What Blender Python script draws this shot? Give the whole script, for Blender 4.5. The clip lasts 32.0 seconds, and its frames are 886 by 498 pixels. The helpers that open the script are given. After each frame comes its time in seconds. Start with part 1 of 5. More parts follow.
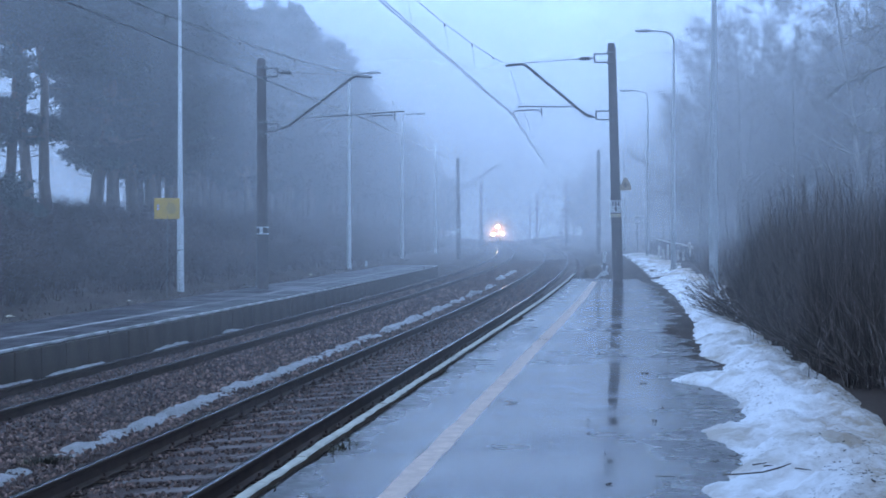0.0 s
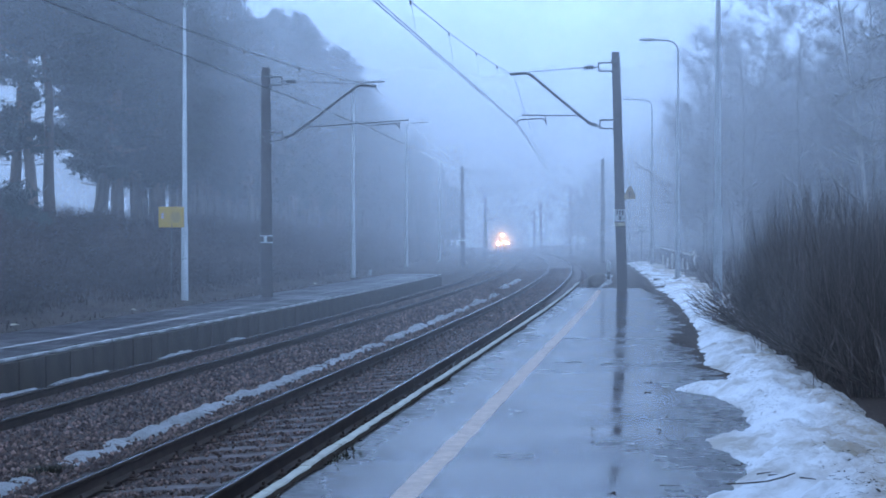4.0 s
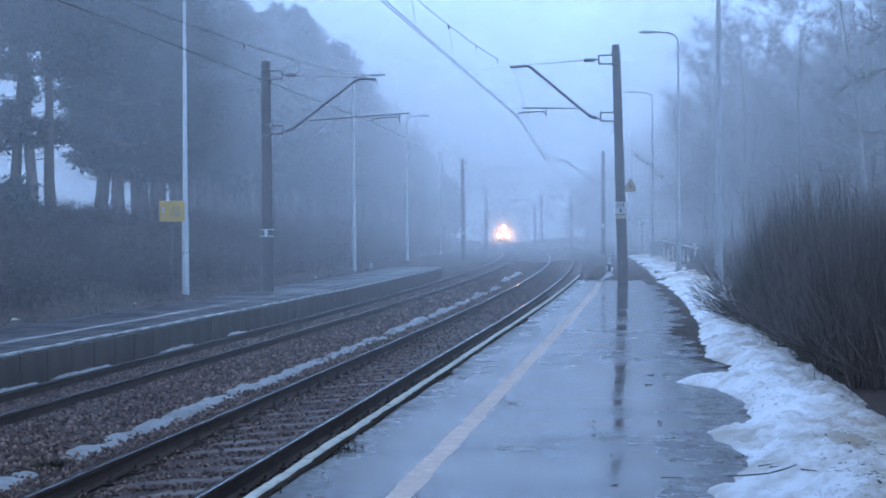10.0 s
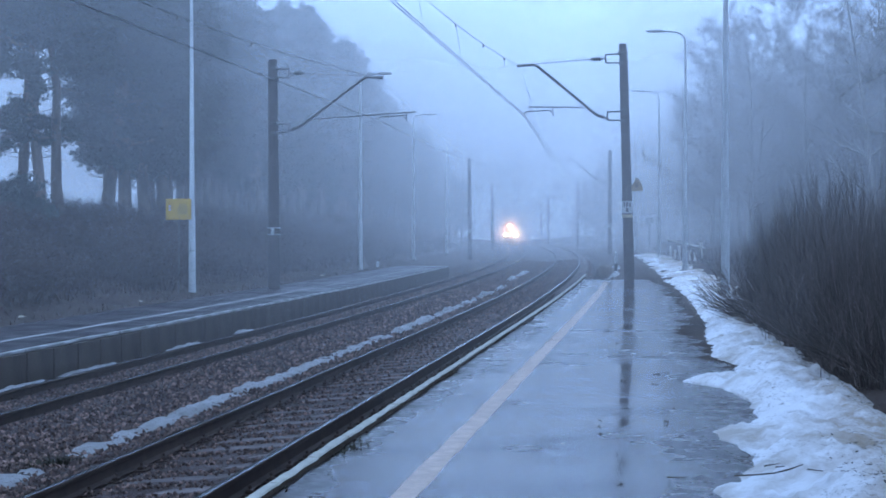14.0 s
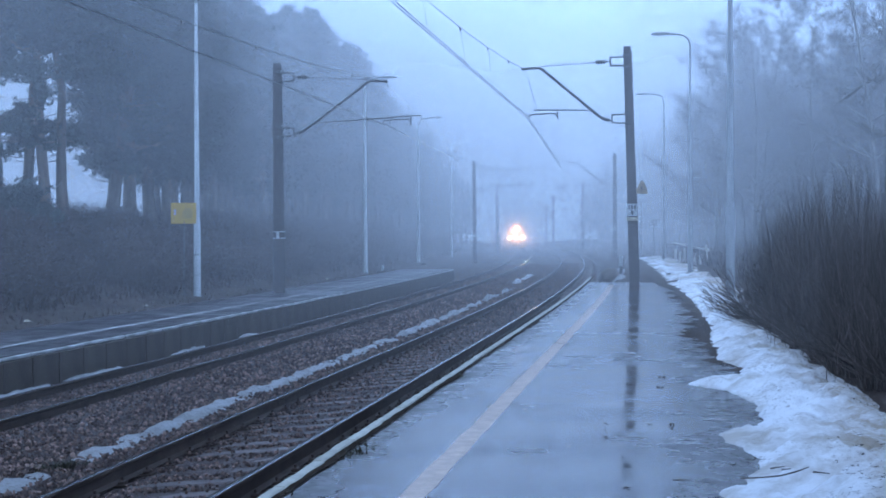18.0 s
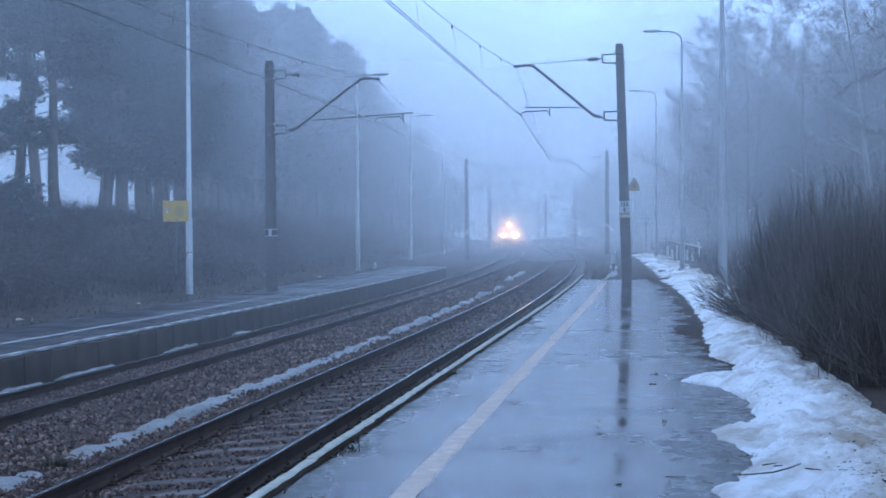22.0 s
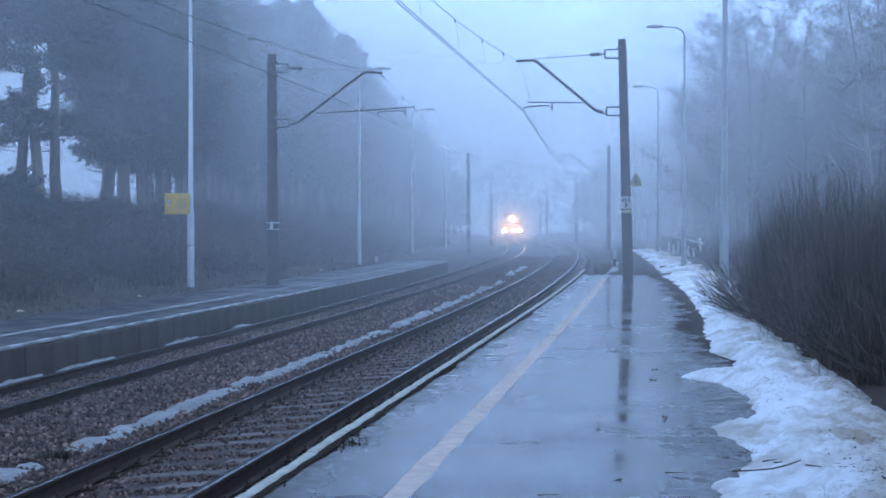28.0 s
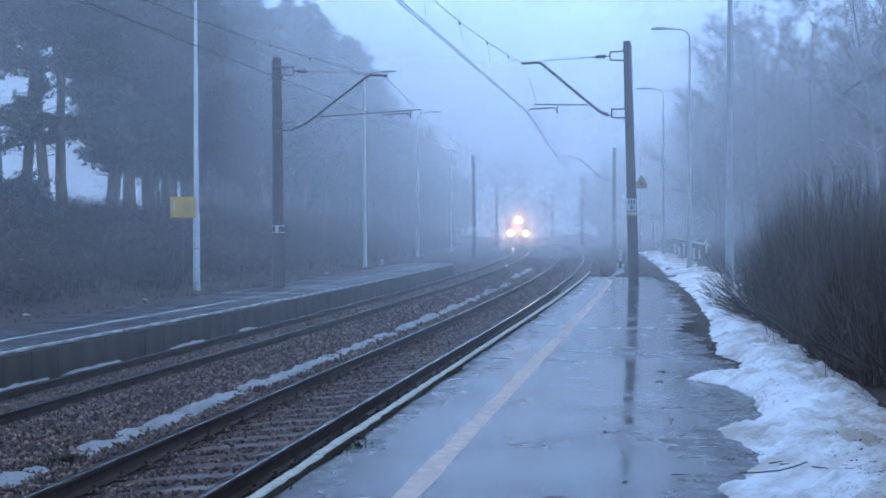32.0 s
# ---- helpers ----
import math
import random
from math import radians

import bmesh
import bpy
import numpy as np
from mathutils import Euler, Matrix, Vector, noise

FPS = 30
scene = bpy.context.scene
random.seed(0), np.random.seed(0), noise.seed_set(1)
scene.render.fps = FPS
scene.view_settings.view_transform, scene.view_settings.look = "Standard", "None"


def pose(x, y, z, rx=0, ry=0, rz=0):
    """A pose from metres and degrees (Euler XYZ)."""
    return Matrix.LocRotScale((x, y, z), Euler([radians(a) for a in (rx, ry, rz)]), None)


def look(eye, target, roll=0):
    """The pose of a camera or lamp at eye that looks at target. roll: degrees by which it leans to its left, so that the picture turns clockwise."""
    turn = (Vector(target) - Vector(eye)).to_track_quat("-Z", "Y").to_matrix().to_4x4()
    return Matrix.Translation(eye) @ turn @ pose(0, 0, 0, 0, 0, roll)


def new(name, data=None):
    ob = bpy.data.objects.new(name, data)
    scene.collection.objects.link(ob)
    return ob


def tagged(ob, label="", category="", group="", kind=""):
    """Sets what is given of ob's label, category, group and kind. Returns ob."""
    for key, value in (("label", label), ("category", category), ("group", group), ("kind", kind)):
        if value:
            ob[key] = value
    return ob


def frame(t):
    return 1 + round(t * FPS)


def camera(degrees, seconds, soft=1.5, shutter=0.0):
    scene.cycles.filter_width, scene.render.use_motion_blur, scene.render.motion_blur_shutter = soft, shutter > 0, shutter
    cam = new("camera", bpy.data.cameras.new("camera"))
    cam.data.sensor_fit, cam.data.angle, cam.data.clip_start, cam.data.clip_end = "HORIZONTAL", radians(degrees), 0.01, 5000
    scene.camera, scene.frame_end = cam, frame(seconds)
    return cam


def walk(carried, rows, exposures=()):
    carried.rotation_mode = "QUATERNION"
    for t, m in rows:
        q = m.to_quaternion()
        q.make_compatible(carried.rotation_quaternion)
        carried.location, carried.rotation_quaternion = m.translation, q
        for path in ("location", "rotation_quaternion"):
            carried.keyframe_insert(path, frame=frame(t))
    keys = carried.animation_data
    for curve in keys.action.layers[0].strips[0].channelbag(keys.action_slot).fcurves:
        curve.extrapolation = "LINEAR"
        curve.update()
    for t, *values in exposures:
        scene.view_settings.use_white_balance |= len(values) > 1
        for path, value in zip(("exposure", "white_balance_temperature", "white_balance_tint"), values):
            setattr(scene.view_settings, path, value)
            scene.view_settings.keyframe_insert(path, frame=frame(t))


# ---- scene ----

# The railway line: z = 0 is the top of the right rail of the near track at the camera.
# u is the distance sideways from the centre of the near track, y the distance ahead.
EYE = (0.0, 0.0, 1.81)
BEND_FROM, BEND_TO, BEND = 25.8, 149.0, 0.000862
TRACK_GAP = 3.94


def centre(y):
    e = min(max(0.0, y - BEND_FROM), BEND_TO - BEND_FROM)
    x = -3.9 + 0.1382 * y - BEND * e * e / 2
    if y > BEND_TO:
        x -= BEND * e * (y - BEND_TO)
    return x


def slope(y):
    return 0.1382 - BEND * min(max(0.0, y - BEND_FROM), BEND_TO - BEND_FROM)


def grade(y):
    """The line falls a little beyond the bend."""
    return -0.0022 * max(0.0, y - 170.0)


def at(u, y, z=0.0):
    """The place u metres to the right of the near track's centre line, y metres on."""
    s = slope(y)
    n = math.sqrt(1 + s * s)
    return Vector((centre(y) + u / n, y - u * s / n, z + grade(y)))


def heading(y):
    """The line's turn about z, in degrees, at y: 0 looks along +y."""
    return -math.degrees(math.atan(slope(y)))


def unfold(x, y):
    """The u and y of the line at which the place (x, y) lies."""
    v = y
    for i in range(6):
        s = slope(v)
        u = (x - centre(v)) * math.sqrt(1 + s * s)
        v = y + u * s / math.sqrt(1 + s * s)
    s = slope(v)
    return (x - centre(v)) * math.sqrt(1 + s * s), v


# ---- camera ----
def aim(yaw, pitch, roll):
    a, b = radians(yaw), radians(pitch)
    way = Vector((math.sin(a) * math.cos(b), math.cos(a) * math.cos(b), math.sin(b)))
    return look(EYE, Vector(EYE) + way * 10, roll)


PAN = (
    (0, -0.000, -0.747, -0.000), (0.5, -0.002, -0.707, -0.141), (1, -0.023, -0.622, -0.095), (1.5, -0.055, -0.554, 0.010),
    (2, -0.088, -0.484, 0.147), (2.5, -0.091, -0.479, 0.101), (3, -0.133, -0.424, 0.019), (3.5, -0.154, -0.395, 0.015),
    (5.5, -0.119, -0.540, 0.105), (6, -0.097, -0.563, 0.201), (6.5, -0.066, -0.607, 0.153), (7, -0.046, -0.695, 0.090),
    (7.5, -0.049, -0.723, 0.040), (8, -0.072, -0.712, 0.065), (8.5, -0.150, -0.719, 0.002), (9, -0.152, -0.714, -0.028),
    (9.5, -0.163, -0.718, -0.178), (10, -0.187, -0.673, -0.170), (10.5, -0.194, -0.602, -0.098), (11, -0.251, -0.614, 0.071),
    (11.5, -0.243, -0.663, 0.080), (12, -0.230, -0.682, 0.028), (12.5, -0.273, -0.697, -0.052), (13, -0.323, -0.687, 0.046),
    (13.5, -0.380, -0.680, 0.108), (14, -0.433, -0.722, -0.016), (14.5, -0.477, -0.703, -0.114), (16.5, -0.557, -0.756, -0.262),
    (17, -0.593, -0.679, -0.200), (17.5, -0.627, -0.637, -0.097), (18, -0.624, -0.594, -0.178), (18.5, -0.610, -0.567, -0.266),
    (19, -0.599, -0.530, -0.359), (19.5, -0.581, -0.515, -0.205), (20, -0.622, -0.533, -0.029), (20.5, -0.563, -0.608, 0.006),
    (21, -0.484, -0.714, -0.149), (21.5, -0.415, -0.725, -0.330), (22, -0.333, -0.695, -0.262), (22.5, -0.356, -0.713, -0.189),
    (23, -0.274, -0.786, -0.238), (23.5, -0.195, -0.841, -0.332), (24, -0.168, -0.814, -0.289), (24.5, -0.160, -0.755, -0.192),
    (25, -0.226, -0.730, -0.017), (25.5, -0.219, -0.769, -0.105), (27.5, -0.356, -0.824, 0.097), (28, -0.385, -0.910, 0.086),
    (28.5, -0.427, -0.903, 0.013), (29, -0.468, -0.870, 0.018), (29.5, -0.541, -0.843, 0.067), (30, -0.595, -0.821, 0.123),
    (30.5, -0.589, -0.772, 0.021), (31, -0.588, -0.787, -0.017), (31.5, -0.605, -0.823, -0.078), (32, -0.597, -0.810, -0.079),
)
cam = camera(33.0, 32.0, soft=1.7)
walk(cam, [(t, aim(a, b, c)) for t, a, b, c in PAN])

# ---- world and light ----
SUN_ELEVATION, SUN_TURN = radians(38), radians(200)
world = bpy.data.worlds.new("overcast_sky")
world.use_nodes = True
scene.world = world
wn, wl = world.node_tree.nodes, world.node_tree.links
sky = wn.new("ShaderNodeTexSky")
sky.sky_type = "NISHITA"
sky.sun_disc = False
sky.sun_elevation, sky.sun_rotation = SUN_ELEVATION, SUN_TURN
sky.air_density, sky.dust_density, sky.ozone_density = 1.5, 4.0, 3.0
cloud = wn.new("ShaderNodeMix")
cloud.data_type = "RGBA"
cloud.inputs["Factor"].default_value = 0.93
cloud.inputs["B"].default_value = (8.45, 14.1, 25.6, 1)
wl.new(sky.outputs["Color"], cloud.inputs["A"])
wn["Background"].inputs["Strength"].default_value = 0.1
wl.new(cloud.outputs["Result"], wn["Background"].inputs["Color"])

sun = new("sun", bpy.data.lights.new("sun", "SUN"))
sun.data.energy, sun.data.angle, sun.data.color = 0.25, radians(60), (0.75, 0.88, 1.0)
sun.matrix_world = look((0, 0, 60), Vector((0, 0, 60)) - Vector((
    math.sin(SUN_TURN) * math.cos(SUN_ELEVATION), math.cos(SUN_TURN) * math.cos(SUN_ELEVATION), math.sin(SUN_ELEVATION))))
scene.cycles.transparent_max_bounces = 64


# ---- materials ----
class Mat:
    """A small wrapper round a Principled node material."""

    def __init__(self, name, colour=(0.5, 0.5, 0.5), rough=0.7, metal=0.0):
        self.m = bpy.data.materials.new(name)
        self.m.use_nodes = True
        self.n, self.l = self.m.node_tree.nodes, self.m.node_tree.links
        self.p = self.n["Principled BSDF"]
        self.p.inputs["Base Color"].default_value = (*colour, 1)
        self.p.inputs["Roughness"].default_value = rough
        self.p.inputs["Metallic"].default_value = metal
        self.co = self.n.new("ShaderNodeTexCoord").outputs["Object"]

    def noise(self, scale, detail=4.0, rough=0.55, stretch=None):
        t = self.n.new("ShaderNodeTexNoise")
        t.inputs["Scale"].default_value = scale
        t.inputs["Detail"].default_value = detail
        t.inputs["Roughness"].default_value = rough
        if stretch:
            m = self.n.new("ShaderNodeMapping")
            m.inputs["Scale"].default_value = stretch
            self.l.new(self.co, m.inputs["Vector"])
            self.l.new(m.outputs["Vector"], t.inputs["Vector"])
        else:
            self.l.new(self.co, t.inputs["Vector"])
        return t.outputs["Fac"]

    def ramp(self, fac, stops):
        r = self.n.new("ShaderNodeValToRGB")
        e = r.color_ramp.elements
        while len(e) < len(stops):
            e.new(0.5)
        for k, (pos, col) in zip(e, stops):
            k.position = pos
            k.color = (col, col, col, 1) if isinstance(col, (int, float)) else (*col, 1)
        self.l.new(fac, r.inputs["Fac"])
        return r.outputs["Color"]

    def mix(self, fac, a, b, kind="MIX"):
        x = self.n.new("ShaderNodeMix")
        x.data_type, x.blend_type = "RGBA", kind
        for name, v in (("Factor", fac), ("A", a), ("B", b)):
            if isinstance(v, bpy.types.NodeSocket):
                self.l.new(v, x.inputs[name])
            elif name == "Factor":
                x.inputs[name].default_value = v
            else:
                x.inputs[name].default_value = (*v, 1)
        return x.outputs["Result"]

    def random(self):
        return self.n.new("ShaderNodeObjectInfo").outputs["Random"]

    def island(self):
        return self.n.new("ShaderNodeNewGeometry").outputs["Random Per Island"]

    def set(self, **sockets):
        for name, s in sockets.items():
            self.l.new(s, self.p.inputs[{"colour": "Base Color", "rough": "Roughness", "metal": "Metallic"}[name]])
        return self

    def bump(self, height, strength=0.3, distance=0.01):
        b = self.n.new("ShaderNodeBump")
        b.inputs["Strength"].default_value = strength
        b.inputs["Distance"].default_value = distance
        self.l.new(height, b.inputs["Height"])
        self.l.new(b.outputs["Normal"], self.p.inputs["Normal"])
        return self


def two_tone(name, a, b, scale=4.0, rough=(0.6, 0.85), metal=0.0, fine=40.0, bump=0.25, distance=0.004, vary=0.0, stretch=None, spec=0.5):
    """A plain worn surface: two colours in large patches, fine grain in relief and gloss."""
    m = Mat(name, a, rough[0], metal)
    m.p.inputs["Specular IOR Level"].default_value = spec
    big = m.ramp(m.noise(scale, 5, 0.6, stretch), [(0.32, 0.0), (0.68, 1.0)])
    small = m.noise(fine, 3, 0.6)
    col = m.mix(big, a, b)
    grain = m.ramp(small, [(0.25, 0.72), (0.75, 1.15)])
    col = m.mix(1.0, col, grain, "MULTIPLY")
    if vary:
        col = m.mix(1.0, col, m.ramp(m.random(), [(0.0, 1.0 - vary), (1.0, 1.0 + vary)]), "MULTIPLY")
    m.set(colour=col, rough=m.ramp(small, [(0.3, rough[0]), (0.7, rough[1])]))
    return m.bump(small, bump, distance).m


def platform_material(name="wet_icy_asphalt", gloss=(0.02, 0.06, 0.19, 0.32), ice=0.7, spec=0.26):
    m = Mat(name, (0.1, 0.11, 0.13))
    m.p.inputs["Specular IOR Level"].default_value = spec
    big = m.noise(0.5, 6, 0.62)
    streak = m.noise(0.9, 6, 0.62, (0.7, 0.45, 1.0))
    grain = m.noise(150, 2, 0.6)
    col = m.mix(m.ramp(big, [(0.35, 0.0), (0.65, 1.0)]), (0.018, 0.0135, 0.0145), (0.034, 0.026, 0.0275))
    col = m.mix(m.ramp(streak, [(0.5, 0.0), (0.66, ice)]), col, (0.040, 0.0305, 0.0325))
    col = m.mix(m.ramp(m.noise(2.3, 6, 0.7), [(0.60, 0.0), (0.70, 0.7)]), col, (0.055, 0.048, 0.045))
    col = m.mix(1.0, col, m.ramp(m.noise(5.0, 5, 0.7), [(0.3, 0.72), (0.7, 1.3)]), "MULTIPLY")
    col = m.mix(1.0, col, m.ramp(grain, [(0.3, 0.7), (0.7, 1.2)]), "MULTIPLY")
    dirt = m.n.new("ShaderNodeAttribute")
    dirt.attribute_name = "grime"
    grime = m.mix(1.0, dirt.outputs["Fac"], m.ramp(m.noise(3.5, 7, 0.72), [(0.36, 0.1), (0.58, 1.0)]), "MULTIPLY")
    col = m.mix(grime, col, (0.040, 0.032, 0.025))
    wet = m.ramp(m.noise(0.75, 4, 0.6, (0.45, 1.0, 1.0)), list(zip((0.40, 0.47, 0.55, 0.7), gloss)))
    wet = m.mix(0.24, wet, m.ramp(m.noise(2.6, 4, 0.6), [(0.35, 0.03), (0.65, 0.42)]))
    wet = m.mix(grime, wet, (0.6, 0.6, 0.6))
    m.set(colour=col, rough=wet)
    h = m.mix(m.ramp(streak, [(0.4, 0.0), (0.6, 1.0)]), m.noise(45, 3, 0.6), m.noise(9, 2, 0.5))
    return m.bump(h, 0.07, 0.0015).m


def snow_material(name="old_snow", clean=(0.75, 0.735, 0.73), grey=(0.42, 0.365, 0.31)):
    m = Mat(name, (0.8, 0.82, 0.84), 0.6)
    big = m.ramp(m.noise(1.3, 6, 0.68), [(0.44, 0.0), (0.62, 1.0)])
    speck = m.ramp(m.noise(30, 4, 0.75), [(0.53, 0.0), (0.66, 1.0)])
    col = m.mix(big, clean, grey)
    where = m.ramp(m.noise(0.9, 5, 0.65), [(0.42, 0.0), (0.62, 1.0)])
    col = m.mix(m.mix(1.0, where, speck, "MULTIPLY"), col, (0.14, 0.10, 0.07))
    dirt = m.n.new("ShaderNodeAttribute")
    dirt.attribute_name = "dirt"
    patchy = m.mix(1.0, dirt.outputs["Fac"], m.ramp(m.noise(7, 6, 0.75), [(0.36, 0.25), (0.60, 1.0)]), "MULTIPLY")
    col = m.mix(patchy, col, (0.31, 0.225, 0.15))
    m.set(colour=col)
    m.p.inputs["Specular IOR Level"].default_value = 0.3
    return m.bump(m.noise(11, 9, 0.78), 0.95, 0.06).m


def rail_material(polished):
    if polished:
        return two_tone("rail_running_surface", (0.13, 0.12, 0.115), (0.08, 0.073, 0.07), 3, (0.11, 0.20), 1.0, 60, 0.05, 0.001)
    return two_tone("rusty_rail", (0.036, 0.024, 0.020), (0.056, 0.037, 0.029), 5, (0.7, 0.9), 0.0, 90, 0.3, 0.002, spec=0.12)


def mist_material(name, share, top=34.0, foot=(-0.3, 0.7), albedo=0.97):
    """Thin veils of fog: most light passes, a little is scattered to all sides."""
    m = Mat(name)
    m.n.remove(m.p)
    out = m.n["Material Output"]
    clear = m.n.new("ShaderNodeBsdfTransparent")
    front, back = m.n.new("ShaderNodeBsdfDiffuse"), m.n.new("ShaderNodeBsdfTranslucent")
    both, veil = m.n.new("ShaderNodeMixShader"), m.n.new("ShaderNodeMixShader")
    for b in (front, back):
        b.inputs["Color"].default_value = (albedo, albedo, albedo, 1)
    m.l.new(front.outputs[0], both.inputs[1])
    m.l.new(back.outputs[0], both.inputs[2])
    sep = m.n.new("ShaderNodeSeparateXYZ")
    m.l.new(m.co, sep.inputs[0])
    low = m.n.new("ShaderNodeMapRange")
    low.interpolation_type = "SMOOTHSTEP"
    for i, v in ((1, foot[0]), (2, foot[1]), (3, 0.0), (4, share)):
        low.inputs[i].default_value = v
    high = m.n.new("ShaderNodeMapRange")
    high.interpolation_type = "SMOOTHSTEP"
    for i, v in ((1, 9.0), (2, top), (3, 1.0), (4, 0.0)):
        high.inputs[i].default_value = v
    for r in (low, high):
        m.l.new(sep.outputs["Z"], r.inputs[0])
    wisp = m.n.new("ShaderNodeMapRange")
    for i, v in ((1, 0.25), (2, 0.75), (3, 0.75), (4, 1.25)):
        wisp.inputs[i].default_value = v
    m.l.new(m.noise(0.05, 3, 0.5), wisp.inputs[0])
    a, b, c = m.n.new("ShaderNodeMath"), m.n.new("ShaderNodeMath"), m.n.new("ShaderNodeMath")
    a.operation = b.operation = c.operation = "MULTIPLY"
    body = m.n.new("ShaderNodeAttribute")
    body.attribute_name = "body"
    m.l.new(low.outputs[0], a.inputs[0])
    m.l.new(high.outputs[0], a.inputs[1])
    m.l.new(a.outputs[0], b.inputs[0])
    m.l.new(wisp.outputs[0], b.inputs[1])
    m.l.new(b.outputs[0], c.inputs[0])
    m.l.new(body.outputs["Fac"], c.inputs[1])
    m.l.new(c.outputs[0], veil.inputs[0])
    m.l.new(clear.outputs[0], veil.inputs[1])
    m.l.new(both.outputs[0], veil.inputs[2])
    m.l.new(veil.outputs[0], out.inputs["Surface"])
    return m.m


def halo_material():
    """The headlights' added halo: a small round fog veil, thinning out towards its rim."""
    m = Mat("drifting_fog")
    m.n.remove(m.p)
    clear, front, back = m.n.new("ShaderNodeBsdfTransparent"), m.n.new("ShaderNodeBsdfDiffuse"), m.n.new("ShaderNodeBsdfTranslucent")
    both, veil = m.n.new("ShaderNodeMixShader"), m.n.new("ShaderNodeMixShader")
    m.l.new(front.outputs[0], both.inputs[1])
    m.l.new(back.outputs[0], both.inputs[2])
    sep, flat, length, fade = m.n.new("ShaderNodeSeparateXYZ"), m.n.new("ShaderNodeCombineXYZ"), m.n.new("ShaderNodeVectorMath"), m.n.new("ShaderNodeMapRange")
    m.l.new(m.co, sep.inputs[0])
    off = m.n.new("ShaderNodeMath")
    off.operation = "SUBTRACT"
    off.inputs[1].default_value = 2.0
    m.l.new(sep.outputs["Z"], off.inputs[0])
    m.l.new(sep.outputs["X"], flat.inputs["X"])
    m.l.new(off.outputs[0], flat.inputs["Z"])
    length.operation = "LENGTH"
    m.l.new(flat.outputs[0], length.inputs[0])
    fade.interpolation_type = "SMOOTHSTEP"
    for i, v in ((1, 0.2), (2, 7.5), (3, 0.24), (4, 0.0)):
        fade.inputs[i].default_value = v
    m.l.new(length.outputs["Value"], fade.inputs[0])
    m.l.new(fade.outputs[0], veil.inputs[0])
    m.l.new(clear.outputs[0], veil.inputs[1])
    m.l.new(both.outputs[0], veil.inputs[2])
    m.l.new(veil.outputs[0], m.n["Material Output"].inputs["Surface"])
    return m.m


def glow_material(name, colour, strength):
    m = Mat(name, (0.9, 0.9, 0.85), 0.2)
    m.p.inputs["Emission Color"].default_value = (*colour, 1)
    m.p.inputs["Emission Strength"].default_value = strength
    return m.m


def leafy_material(name, a, b, rough=0.75, skew=1.0):
    m = Mat(name, a, rough)
    power = m.n.new("ShaderNodeMath")
    power.operation = "POWER"
    power.inputs[1].default_value = skew
    m.l.new(m.island(), power.inputs[0])
    m.p.inputs["Specular IOR Level"].default_value = 0.2
    col = m.mix(power.outputs[0], a, b)
    col = m.mix(1.0, col, m.ramp(m.random(), [(0.0, 0.8), (1.0, 1.2)]), "MULTIPLY")
    m.set(colour=col)
    return m.m


ASPHALT = platform_material()
DULL_ASPHALT = platform_material("damp_asphalt", (0.36, 0.44, 0.52, 0.6), 0.1, 0.16)
SNOW = snow_material()
SLUSH = snow_material("grey_slush", (0.27, 0.26, 0.255), (0.17, 0.16, 0.15))
RAIL_SIDE, RAIL_TOP = rail_material(False), rail_material(True)
SOIL = two_tone("wet_soil_and_leaf_litter", (0.038, 0.026, 0.021), (0.064, 0.044, 0.034), 0.7, (0.75, 0.95), 0, 18, 0.8, 0.05, spec=0.12)
MOSS = two_tone("dark_wet_moss", (0.024, 0.0175, 0.0145), (0.036, 0.027, 0.021), 6, (0.8, 0.95), 0, 60, 0.8, 0.01, spec=0.0)
BALLAST_BED = two_tone("fine_ballast", (0.040, 0.026, 0.023), (0.066, 0.045, 0.040), 1.5, (0.6, 0.9), 0, 26, 1.0, 0.05, spec=0.15)
SLEEPER = two_tone("sleeper_concrete", (0.072, 0.055, 0.050), (0.128, 0.099, 0.089), 5.0, (0.7, 0.9), 0, 50, 0.4, 0.005, 0.2, spec=0.2)
WALL_PANEL = two_tone("mossy_wall_concrete", (0.040, 0.030, 0.024), (0.068, 0.051, 0.041), 2.0, (0.7, 0.95), 0, 30, 0.4, 0.006, 0.05, (1, 1, 0.25), spec=0.15)
WHITE_EDGE = two_tone("worn_white_paint", (0.35, 0.318, 0.25), (0.22, 0.20, 0.162), 5.0, (0.5, 0.8), 0, 40, 0.5, 0.006, 0.08)
FAR_EDGE = two_tone("white_slush_edge", (0.44, 0.43, 0.41), (0.19, 0.18, 0.17), 1.6, (0.6, 0.8), 0, 40, 0.4, 0.006, 0.08, spec=0.2)
CREAM_LINE = two_tone("worn_cream_line", (0.42, 0.31, 0.245), (0.29, 0.22, 0.178), 9.0, (0.55, 0.8), 0, 30, 0.15, 0.002)
MAST_PAINT = two_tone("dark_mast_paint", (0.024, 0.018, 0.019), (0.040, 0.029, 0.028), 1.5, (0.5, 0.75), 0, 60, 0.2, 0.002)
FITTING = two_tone("dark_galvanised_fittings", (0.042, 0.040, 0.043), (0.07, 0.068, 0.07), 6, (0.4, 0.6), 0.3, 60, 0.1, 0.001)
WIRE = two_tone("tarnished_copper_wire", (0.05, 0.045, 0.045), (0.07, 0.06, 0.055), 6, (0.5, 0.6), 0.2, 60, 0.0, 0.001)
LAMP_POLE = two_tone("pale_lamp_post", (0.41, 0.42, 0.42), (0.32, 0.33, 0.33), 1.2, (0.5, 0.7), 0, 50, 0.15, 0.002)
